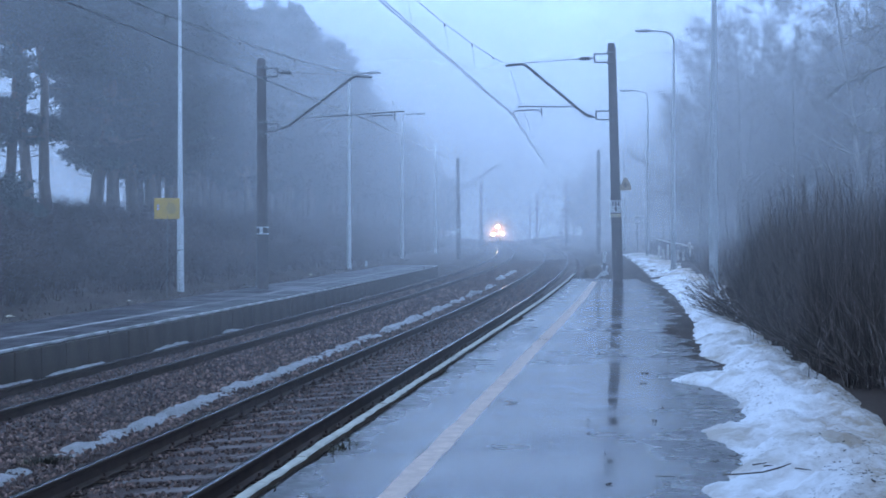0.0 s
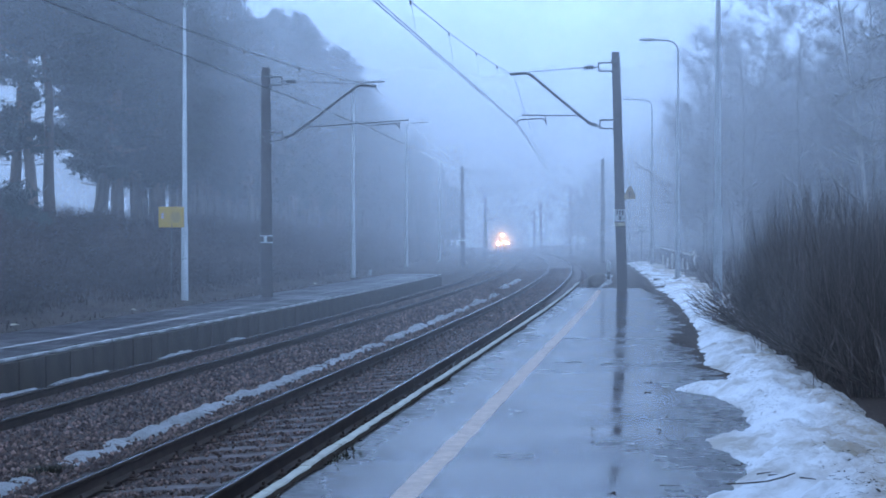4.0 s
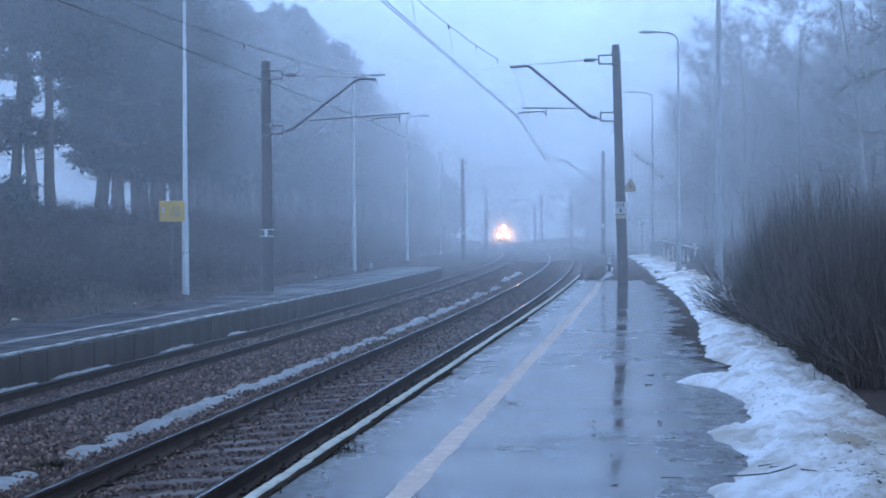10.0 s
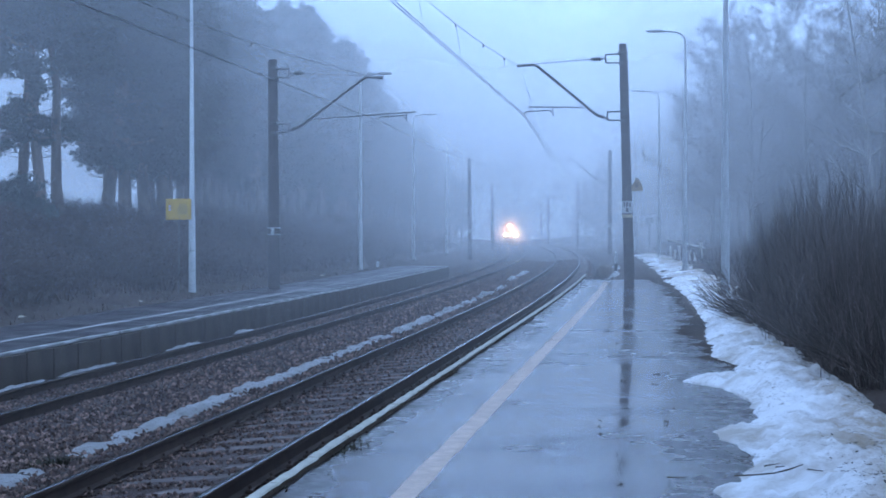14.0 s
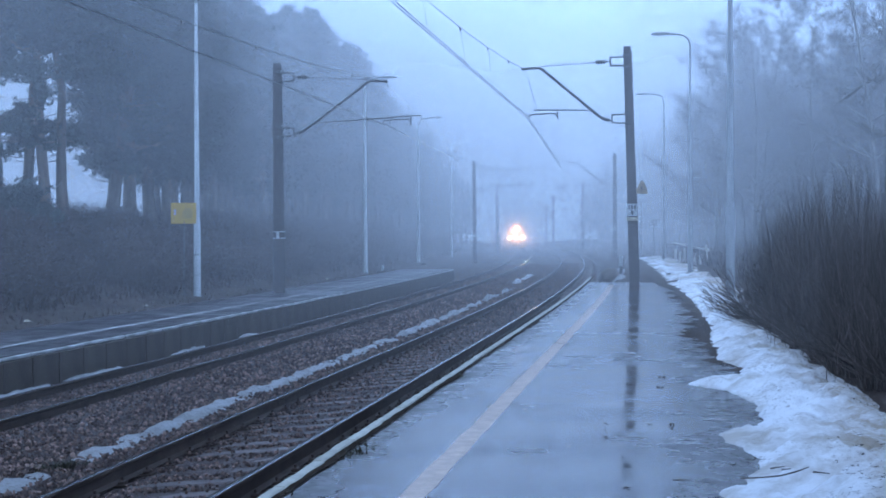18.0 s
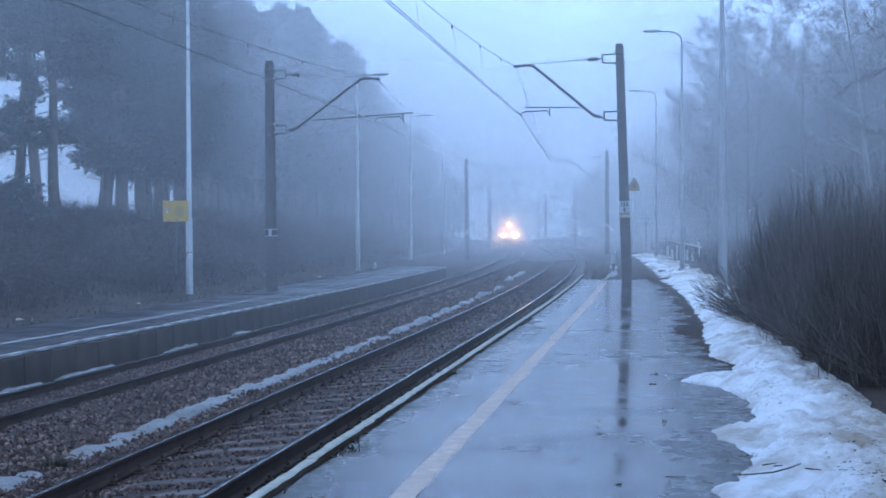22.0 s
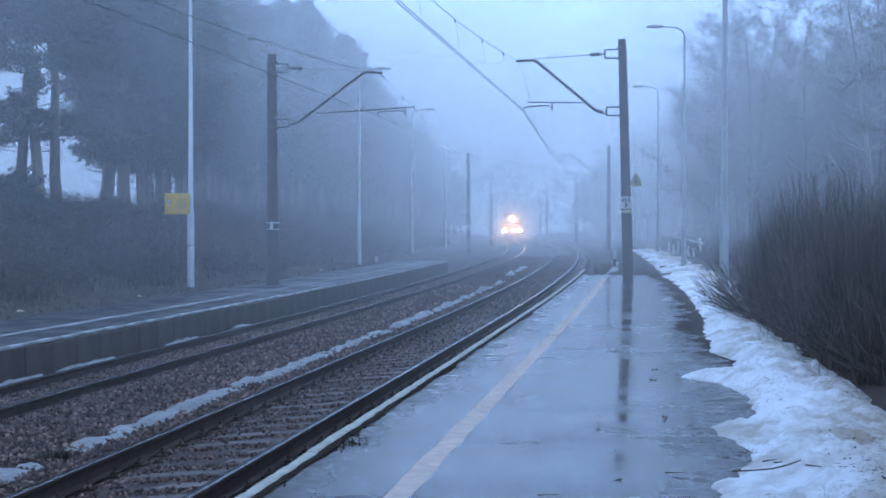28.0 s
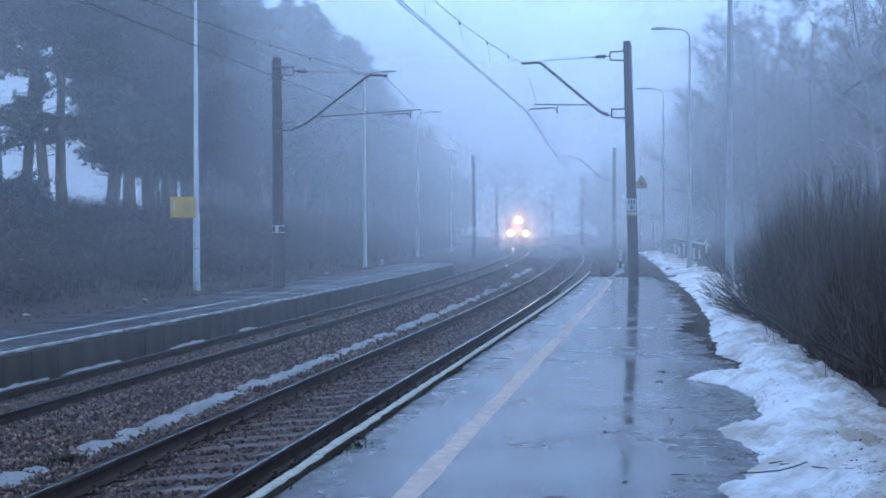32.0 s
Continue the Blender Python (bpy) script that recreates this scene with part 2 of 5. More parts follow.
GREY_POLE = two_tone("grey_lamp_post", (0.20, 0.205, 0.21), (0.27, 0.275, 0.28), 1.2, (0.5, 0.7), 0, 50, 0.15, 0.002)
LAMP_HEAD = two_tone("grey_lamp_housing", (0.22, 0.23, 0.24), (0.28, 0.29, 0.30), 4, (0.4, 0.6), 0, 60, 0.1, 0.001)
YELLOW = two_tone("faded_yellow_sign", (0.46, 0.265, 0.012), (0.36, 0.21, 0.016), 5, (0.4, 0.6), 0, 60, 0.05, 0.001)
BROWN_SIGN = two_tone("faded_brown_sign", (0.20, 0.14, 0.085), (0.26, 0.18, 0.10), 7, (0.4, 0.6), 0, 60, 0.05, 0.001)
BUFF = two_tone("faded_buff_paint", (0.34, 0.28, 0.19), (0.25, 0.21, 0.15), 7, (0.4, 0.6), 0, 60, 0.05, 0.001)
DARK_MARK = two_tone("dark_sign_print", (0.27, 0.17, 0.03), (0.36, 0.235, 0.035), 14, (0.5, 0.6), 0, 60, 0.05, 0.001)
PALE_PLATE = two_tone("pale_enamel_plate", (0.33, 0.33, 0.325), (0.24, 0.245, 0.25), 6, (0.35, 0.5), 0, 60, 0.05, 0.001)
BLACK_MARK = two_tone("black_print", (0.03, 0.03, 0.035), (0.05, 0.05, 0.05), 6, (0.4, 0.6), 0, 60, 0.05, 0.001)
BARK = two_tone("pine_bark", (0.075, 0.055, 0.045), (0.12, 0.085, 0.065), 2.5, (0.8, 0.95), 0, 14, 0.9, 0.03, 0.15, (1, 1, 0.3))
NEEDLES = leafy_material("pine_needles", (0.026, 0.033, 0.029), (0.050, 0.060, 0.050))
GREY_BARK = two_tone("bare_grey_bark", (0.085, 0.075, 0.068), (0.12, 0.105, 0.095), 2.5, (0.8, 0.95), 0, 14, 0.6, 0.02, 0.15)
TWIG = leafy_material("bare_twigs", (0.070, 0.060, 0.055), (0.105, 0.09, 0.08))
BROOM = leafy_material("dark_broom_shoots", (0.047, 0.037, 0.033), (0.115, 0.091, 0.079), 0.75, 1.4)
DRY_GRASS = leafy_material("dead_undergrowth", (0.038, 0.026, 0.022), (0.056, 0.038, 0.031))
STONE = leafy_material("ballast_stones", (0.038, 0.0245, 0.021), (0.21, 0.134, 0.107), 0.75, 2.6)
OLIVE = leafy_material("wet_dark_grass", (0.028, 0.026, 0.017), (0.050, 0.046, 0.028))
WOOD = two_tone("weathered_fence_wood", (0.34, 0.30, 0.27), (0.42, 0.37, 0.33), 3, (0.7, 0.9), 0, 30, 0.4, 0.004, 0.15)
DEAD_LEAF = leafy_material("dead_leaves", (0.022, 0.016, 0.013), (0.045, 0.032, 0.024), 0.85)
MIST_NEAR = mist_material("thin_fog", 0.040, 34.0, (-0.95, 1.2))
MIST = mist_material("fog", 0.120, 34.0, (-1.1, 1.1))
FOG_BANK = mist_material("dense_fog_bank", 1.0, 60.0, (-9.0, -8.0), 0.68)
HALO = halo_material()
HEADLIGHT = glow_material("headlight_glass", (1.0, 0.56, 0.28), 1150.0)
TRAIN_PAINT = two_tone("dirty_blue_train_paint", (0.05, 0.06, 0.12), (0.07, 0.08, 0.13), 2, (0.35, 0.55), 0, 40, 0.05, 0.001)
TRAIN_CREAM = two_tone("dirty_yellow_train_paint", (0.48, 0.38, 0.14), (0.40, 0.32, 0.13), 2, (0.35, 0.55), 0, 40, 0.05, 0.001)
DARK_STEEL = two_tone("grimy_underframe", (0.03, 0.03, 0.03), (0.05, 0.045, 0.04), 4, (0.6, 0.8), 0, 40, 0.2, 0.003)
GLASS = Mat("train_window_glass", (0.02, 0.025, 0.03), 0.06).m


# ---- mesh tools ----
class Geo:
    """Collects vertices and faces of one mesh."""

    def __init__(self):
        self.v, self.f, self.k = [], [], []

    def add(self, verts, faces, slot=0):
        b = len(self.v)
        self.v += [tuple(p) for p in verts]
        self.f += [tuple(b + i for i in face) for face in faces]
        self.k += [slot] * len(faces)
        return self

    def box(self, size, pos=(0, 0, 0), m=None, bevel=0.0, slot=0):
        sx, sy, sz = (s / 2 for s in size)
        b = min(bevel, sx * 0.9, sy * 0.9, sz * 0.9)
        if b <= 0:
            vs = [Vector((x, y, z)) for z in (-sz, sz) for x, y in ((-sx, -sy), (sx, -sy), (sx, sy), (-sx, sy))]
            fs = [(3, 2, 1, 0), (4, 5, 6, 7)] + [(i, (i + 1) % 4, 4 + (i + 1) % 4, 4 + i) for i in range(4)]
        else:
            def ring(x, y, c):
                return [(-x + c, -y), (x - c, -y), (x, -y + c), (x, y - c), (x - c, y), (-x + c, y), (-x, y - c), (-x, -y + c)]
            vs = []
            for z, inset in ((-sz, b), (-sz + b, 0), (sz - b, 0), (sz, b)):
                vs += [Vector((x, y, z)) for x, y in ring(sx - inset, sy - inset, b * (1.0 if not inset else 0.6))]
            fs = [tuple(range(7, -1, -1)), tuple(range(24, 32))]
            fs += [(r * 8 + i, r * 8 + (i + 1) % 8, r * 8 + 8 + (i + 1) % 8, r * 8 + 8 + i) for r in range(3) for i in range(8)]
        pos = Vector(pos)
        return self.add([((m @ p) if m else p) + pos for p in vs], fs, slot)

    def tube(self, pts, radii, sides=8, cap=True, slot=0):
        pts = [Vector(p) for p in pts]
        if isinstance(radii, (int, float)):
            radii = [radii] * len(pts)
        vs, fs = [], []
        for i, p in enumerate(pts):
            d = (pts[min(i + 1, len(pts) - 1)] - pts[max(i - 1, 0)]).normalized()
            a = d.orthogonal().normalized() if i == 0 else (a - d * a.dot(d)).normalized()
            c = d.cross(a)
            for j in range(sides):
                t = 2 * math.pi * j / sides
                vs.append(p + (a * math.cos(t) + c * math.sin(t)) * radii[i])
        for i in range(len(pts) - 1):
            for j in range(sides):
                k = (j + 1) % sides
                fs.append((i * sides + j, i * sides + k, (i + 1) * sides + k, (i + 1) * sides + j))
        if cap and sides > 3:
            fs += [tuple(range(sides - 1, -1, -1)), tuple(range((len(pts) - 1) * sides, len(pts) * sides))]
        return self.add(vs, fs, slot)

    def prism(self, outline, depth, m=None, slot=0):
        """A flat outline in x and z, thickened along y."""
        n = len(outline)
        vs = [Vector((x, -depth / 2, z)) for x, z in outline] + [Vector((x, depth / 2, z)) for x, z in outline]
        fs = [tuple(range(n)), tuple(range(2 * n - 1, n - 1, -1))]
        fs += [(i, n + i, n + (i + 1) % n, (i + 1) % n) for i in range(n)]
        return self.add([(m @ p) if m else p for p in vs], fs, slot)

    def mesh(self, name, *mats, smooth=False):
        me = bpy.data.meshes.new(name)
        me.from_pydata(self.v, [], self.f)
        for mat in mats:
            me.materials.append(mat)
        if len(mats) > 1:
            me.polygons.foreach_set("material_index", self.k)
        if smooth:
            me.polygons.foreach_set("use_smooth", [True] * len(self.f))
        me.update()
        return me


def part(name, geo, mat, parent=None, label="", smooth=False):
    mats = mat if isinstance(mat, (tuple, list)) else (mat,)
    ob = new(name, geo.mesh(name, *mats, smooth=smooth) if isinstance(geo, Geo) else geo)
    if parent is not None:
        ob.parent = parent
    return tagged(ob, label)


def thing(name, m, label, category, group="", kind=""):
    ob = new(name)
    ob.empty_display_size = 0.2
    ob.matrix_basis = m
    return tagged(ob, label, category, group, kind)


def grid_mesh(us, ys, height, wobble=None):
    """A sheet over the line's u and y with the height z(u, y)."""
    g = Geo()
    for y in ys:
        for u in us:
            uu = u + (wobble(u, y) if wobble else 0.0)
            p = at(uu, y)
            g.v.append((p.x, p.y, height(uu, y) + grade(y)))
    n = len(us)
    g.f = [(j * n + i, j * n + i + 1, (j + 1) * n + i + 1, (j + 1) * n + i) for j in range(len(ys) - 1) for i in range(n - 1)]
    g.k = [0] * len(g.f)
    return g


def steps(*spans):
    out = []
    for a, b, s in spans:
        n = max(1, round((b - a) / s))
        out += [a + (b - a) * i / n for i in range(n)]
    return out + [spans[-1][1]]


def lerp_table(table, x):
    if x <= table[0][0]:
        return table[0][1]
    for (a, p), (b, q) in zip(table, table[1:]):
        if x <= b:
            return p + (q - p) * (x - a) / (b - a)
    return table[-1][1]


def rough3(x, y, z, scale, octaves=3):
    return noise.fractal(Vector((x * scale, y * scale, z)), 1.0, 2.0, octaves)


# ---- ground ----
PLATFORM_TOP, LEFT_TOP = 0.31, 0.0
RIGHT_END, LEFT_END = 46.0, 75.5


def ground_height(u, y):
    t = min(max((y - RIGHT_END) / 6.0, 0.0), 1.0)
    right = ((1.5, -0.8), (1.85, -0.8 * (1 - t) - 0.4 * t), (2.5, -0.2 * (1 - t) + 0.1 * t), (3.6, 0.16), (4.3, 0.22), (5.5, 0.3), (9, 0.55), (20, 1.0), (400, 1.6))
    k = min(max((y - LEFT_END) / 6.0, 0.0), 1.0)
    left = ((-400, 2.2), (-40, 2.4), (-19, 2.35), (-15.5, 2.05), (-11.8, 0.55), (-9.5, -0.02), (-8.4, -0.08), (-6.6, -0.3 * (1 - k) - 0.35 * k), (-5.9, -0.8), (-5.6, -0.85))
    sink = 1 - 0.65 * min(max((y - 110) / 70.0, 0.0), 1.0)
    if u > 1.5:
        z = lerp_table(right, u)
    elif u < -5.6:
        z = lerp_table(left, u)
        z = z * sink if z > 0 else z
    else:
        return -0.85
    far = min(1.0, max(0.0, (abs(u + 2) - 5.5) / 6))
    return z + rough3(u, y, 3.0, 0.35) * (0.03 + 0.22 * far)


GROUND_U = [-400, -200, -100, -60, -40] + steps((-32, -19, 1.6), (-19, -8, 0.6), (-8, -5.5, 0.35), (-5.5, 1.4, 2.3), (1.4, 9, 0.35), (9, 22, 1.4)) + [35, 60, 100, 200, 400]
GROUND_Y = [-600, -300, -150, -80] + steps((-40, 5, 4), (5, 70, 0.8), (70, 180, 2.5), (180, 360, 9)) + [420, 500, 700, 1200, 2500]
ground = tagged(new("ground", grid_mesh(GROUND_U, GROUND_Y, ground_height).mesh("ground", SOIL, smooth=True)),
                "dark wet soil and leaf litter beside the railway", "ground", kind="structure")


# ---- track ----
CANT = 0.14


def rail_top(u):
    """The height of the rails' tops at u on the canted near or far track."""
    if u > -2.0:
        return (u - 0.75) * CANT / 1.5
    return -0.17 + (u + TRACK_GAP - 0.75) * CANT / 1.5


def bed_height(u, y):
    table = ((-5.72, -0.58), (-5.35, -0.52), (-4.95, -0.44), (-4.5, rail_top(-4.5) - 0.145), (-3.4, rail_top(-3.4) - 0.145), (-2.9, -0.265), (-2.6, -0.275), (-2.25, -0.35),
             (-1.75, -0.37), (-1.2, -0.36), (-0.6, rail_top(-0.6) - 0.185), (0.6, rail_top(0.6) - 0.195), (1.0, -0.2), (1.3, -0.28), (1.62, -0.33))
    return lerp_table(table, u) + rough3(u, y, 7.0, 2.2) * 0.02


bed = grid_mesh(steps((-5.74, 1.62, 0.19)), steps((-40, -20, 2), (-20, 60, 0.3), (60, 180, 2), (180, 420, 8)), bed_height)
tagged(new("ballast_bed", bed.mesh("ballast_bed", BALLAST_BED, smooth=True)), "dark ballast bed between the two platforms", "ballast", kind="structure")

RAIL_PROFILE = [(-0.062, -0.16), (0.062, -0.16), (0.062, -0.150), (0.012, -0.128), (0.010, -0.05), (0.034, -0.036), (0.036, -0.012), (0.031, -0.003), (0.023, 0.0),
                (-0.023, 0.0), (-0.031, -0.003), (-0.036, -0.012), (-0.034, -0.036), (-0.010, -0.05), (-0.012, -0.128), (-0.062, -0.150)]


def make_track(name, mid, label):
    track = thing(name, pose(0, 0, 0), label, "railway track")
    ys = steps((-40, 140, 1.5), (140, 420, 4))
    lean = math.atan(CANT / 1.5)
    for side in (-0.75, 0.75):
        u0 = mid + side
        z0 = rail_top(u0)
        g = Geo()
        n = len(RAIL_PROFILE)
        for y in ys:
            for a, b in RAIL_PROFILE:
                g.v.append(tuple(at(u0 + a, y, z0 + b + a * math.tan(lean))))
        for j in range(len(ys) - 1):
            for i in range(n):
                k = (i + 1) % n
                g.f.append((j * n + i, j * n + k, (j + 1) * n + k, (j + 1) * n + i))
                g.k.append(1 if i in (7, 8, 9) else 0)
        rail = part("rail", g, (RAIL_SIDE, RAIL_TOP), track, "rusty steel rail with a polished running surface")
        rail.data.polygons.foreach_set("use_smooth", [k == 1 for k in g.k])
    # sleepers: a trapezoid beam with a slightly sunk middle
    g = Geo()
    outline = [(-1.27, -0.11), (1.27, -0.11), (1.25, 0.0), (0.95, 0.0), (0.55, -0.012), (-0.55, -0.012), (-0.95, 0.0), (-1.25, 0.0)]
    n = len(outline)
    for y, s in ((-0.135, 0.97), (-0.105, 1.0), (0.105, 1.0), (0.135, 0.97)):
        g.v += [(x * (1 if s == 1.0 else 0.995), y, z if s == 1.0 else z - 0.018) for x, z in outline]
    g.f = [tuple(range(n)), tuple(range(4 * n - 1, 3 * n - 1, -1))]
    g.f += [(r * n + i, (r + 1) * n + i, (r + 1) * n + (i + 1) % n, r * n + (i + 1) % n) for r in range(3) for i in range(n)]
    g.k = [0] * len(g.f)
    beam = g.mesh("sleeper", SLEEPER)
    clip = Geo().box((0.32, 0.15, 0.016), (0, 0, 0.008), bevel=0.004)
    for w in (-0.1, 0.1):
        clip.box((0.06, 0.09, 0.035), (w, 0, 0.03), bevel=0.01)
        clip.tube([(w, 0, 0.03), (w, 0, 0.075)], 0.014, 6)
    clip = clip.mesh("rail_fastening", RAIL_SIDE)
    rest = Geo()
    y, i = -20.0, 0
    rnd = random.Random(5 + int(mid))
    while y < 400:
        m = pose(*at(mid, y, rail_top(mid) - 0.172), 0, -math.degrees(lean), heading(y) + rnd.uniform(-0.6, 0.6))
        m = m @ pose(0, 0, rnd.uniform(-0.012, 0.004))
        if 5 < y < 150:
            s = part("sleeper", beam, SLEEPER, track)
            s.matrix_basis = m
            if y < 45:
                for side in (-0.75, 0.75):
                    part("rail_fastening", clip, RAIL_SIDE, s).matrix_basis = pose(side, 0, 0)
        else:
            rest.add([m @ Vector(p) for p in g.v], g.f)
        y += 0.6
    tagged(part("far_sleepers", rest, SLEEPER, track), kind="stuff")
    return track


make_track("railway_track", 0.0, "canted railway track with rusty rails on concrete sleepers")
make_track("railway_track", -TRACK_GAP, "second railway track with worn rails beside the far platform")


def scatter_stones():
    rnd = random.Random(11)
    g = Geo()
    for i in range(110000):
        y = 7.5 + 95 * rnd.random() ** 2.5
        u = rnd.uniform(-5.5, 1.45)
        crib = abs(u) < 1.3 or abs(u + TRACK_GAP) < 1.3
        phase = (y + 20.0) / 0.6 % 1.0
        if abs(u) < 1.3 and (phase < 0.25 or phase > 0.75) and rnd.random() < (0.86 if u > -0.2 else 0.5):
            continue
        if min(abs(u - r) for r in (0.75, -0.75, 0.75 - TRACK_GAP, -0.75 - TRACK_GAP)) < 0.09:
            continue
        r = rnd.uniform(0.010, 0.025) * (0.8 if crib else 1.15) * (1 + 0.014 * min(y, 50))
        p = at(u, y, bed_height(u, y) + r * 0.35 + (0.03 if abs(u) < 1.3 and (phase < 0.25 or phase > 0.75) else 0.0))
        vs = []
        for d in ((1, 0, 0), (-1, 0, 0), (0, 1, 0), (0, -1, 0), (0, 0, 1), (0, 0, -1)):
            vs.append(Vector(d) * r * rnd.uniform(0.7, 1.3))
        q = Euler((rnd.uniform(0, 6), rnd.uniform(0, 6), rnd.uniform(0, 6))).to_matrix()
        b = len(g.v)
        g.v += [tuple(p + q @ v) for v in vs]
        g.f += [(b + a, b + c, b + e) for a, c, e in ((0, 2, 4), (2, 1, 4), (1, 3, 4), (3, 0, 4), (2, 0, 5), (1, 2, 5), (3, 1, 5), (0, 3, 5))]
    g.k = [0] * len(g.f)
    tagged(new("ballast_stones", g.mesh("ballast_stones", STONE)), "brown and grey crushed ballast stones", "ballast", kind="stuff")


scatter_stones()


# ---- near platform ----
def plat_z(u, y):
    return PLATFORM_TOP - 0.006 - 0.004 * (u - 1.6) + rough3(u, y, 1.0, 0.6) * 0.006


def make_near_platform():
    us = [1.68] + steps((1.8, 5.2, 0.2))
    surface = grid_mesh(us, steps((-25, RIGHT_END, 0.4)), plat_z)
    n = len(us)
    rows = len(surface.v) // n
    base = len(surface.v)
    # end face and side skirt
    for i in range(n):
        x, y, z = surface.v[(rows - 1) * n + i]
        surface.v.append((x, y, -0.6))
    surface.f += [((rows - 1) * n + i, (rows - 1) * n + i + 1, base + i + 1, base + i) for i in range(n - 1)]
    surface.k = [0] * len(surface.f)
    p = part("platform_floor", surface, ASPHALT, None, "wet icy asphalt platform surface with puddles", smooth=True)
    tagged(p, "", "platform", kind="structure")
    # washed-up grime along the coping and the snow
    dirt = p.data.attributes.new("grime", "FLOAT", "POINT")
    dirt.data.foreach_set("value", [lerp_table(((1.68, 0.9), (1.73, 0.8), (1.82, 0.5), (1.95, 0.12), (2.1, 0.0), (3.7, 0.0), (4.1, 0.35), (4.5, 0.6), (5.2, 0.6)), us[i % n]) if i < base else 0.5 for i in range(len(surface.v))])
    rnd = random.Random(3)
    # edge wall
    y = -20.0
    wall = Geo().box((0.26, 0.985, 0.95), (0, 0, -0.475), bevel=0.01).mesh("wall_panel", WALL_PANEL)
    while y < 51:
        w = part("wall_panel", wall, WALL_PANEL, p)
        w.matrix_basis = pose(*at(1.70 + rnd.uniform(-0.004, 0.004), y + 0.5, PLATFORM_TOP - 0.062), 0, 0, heading(y + 0.5))
        y += 1.0
    # coping slabs with a white edge
    slabs = []
    for k in range(6):
        g = Geo()
        for j in range(9):
            yy = -0.495 + 0.99 * j / 8
            a = -0.038 + rnd.uniform(-0.004, 0.004)
            b = 0.046 + rnd.uniform(-0.006, 0.006)
            t = rnd.uniform(-0.002, 0.003)
            g.v += [(a, yy, -0.07), (a, yy, -0.012), (a + 0.012, yy, t), (b - 0.014, yy, t), (b, yy, -0.014), (b, yy, -0.07)]
        for j in range(8):
            g.f += [(j * 6 + i, j * 6 + i + 1, j * 6 + i + 7, j * 6 + i + 6) for i in range(5)]
        g.f += [tuple(range(6))[::-1], tuple(range(48, 54))]
        g.f = [face[::-1] for face in g.f]
        g.k = [0] * len(g.f)
        slabs.append(g.mesh("edge_slab", WHITE_EDGE))
    y = -15.0
    while y < 50.6:
        s = part("edge_slab", slabs[rnd.randrange(6)], WHITE_EDGE, p)
        s.matrix_basis = pose(*at(1.60 + rnd.uniform(-0.005, 0.005), y + 0.5, PLATFORM_TOP + 0.012 + rnd.uniform(-0.003, 0.003)), 0, rnd.uniform(-0.7, 0.7), heading(y + 0.5))
        y += 1.0
    # wet moss and grit in the joint behind the coping
    ys = steps((-20, 5, 1.0), (5, 50.5, 0.13))
    g = Geo()
    for yy in ys:
        for u in (1.61, 1.70 + 0.018 * rough3(2, yy, 4, 1.7, 4) + 0.1 * max(0.0, rough3(5, yy, 4, 0.35) - 0.3)):
            q = at(u, yy)
            g.v.append((q.x, q.y, PLATFORM_TOP + 0.004))
    g.f = [(2 * i, 2 * i + 1, 2 * i + 3, 2 * i + 2) for i in range(len(ys) - 1)]
    g.k = [0] * len(g.f)
    part("mossy_joint", g, MOSS, p, "dark mossy joint behind the coping")
    # safety line, worn at the rims
    ys = steps((-20, 43.6, 0.16))
    g = Geo()
    for i, yy in enumerate(ys):
        a = 2.35 + 0.012 * rough3(1, yy, 0, 1.6) - 0.004
        b = 2.49 + 0.014 * rough3(9, yy, 0, 1.7) + 0.004
        for u, z in ((a - 0.006, -0.006), (a, 0.0022), (b, 0.0022), (b + 0.006, -0.006)):
            q = at(u, yy)
            g.v.append((q.x, q.y, plat_z(u, yy) + z))
    g.f = [(4 * i + k, 4 * i + k + 1, 4 * i + k + 5, 4 * i + k + 4) for i in range(len(ys) - 1) for k in range(3)]
    g.k = [0] * len(g.f)
    part("safety_line", g, CREAM_LINE, p, "worn cream safety line")


make_near_platform()


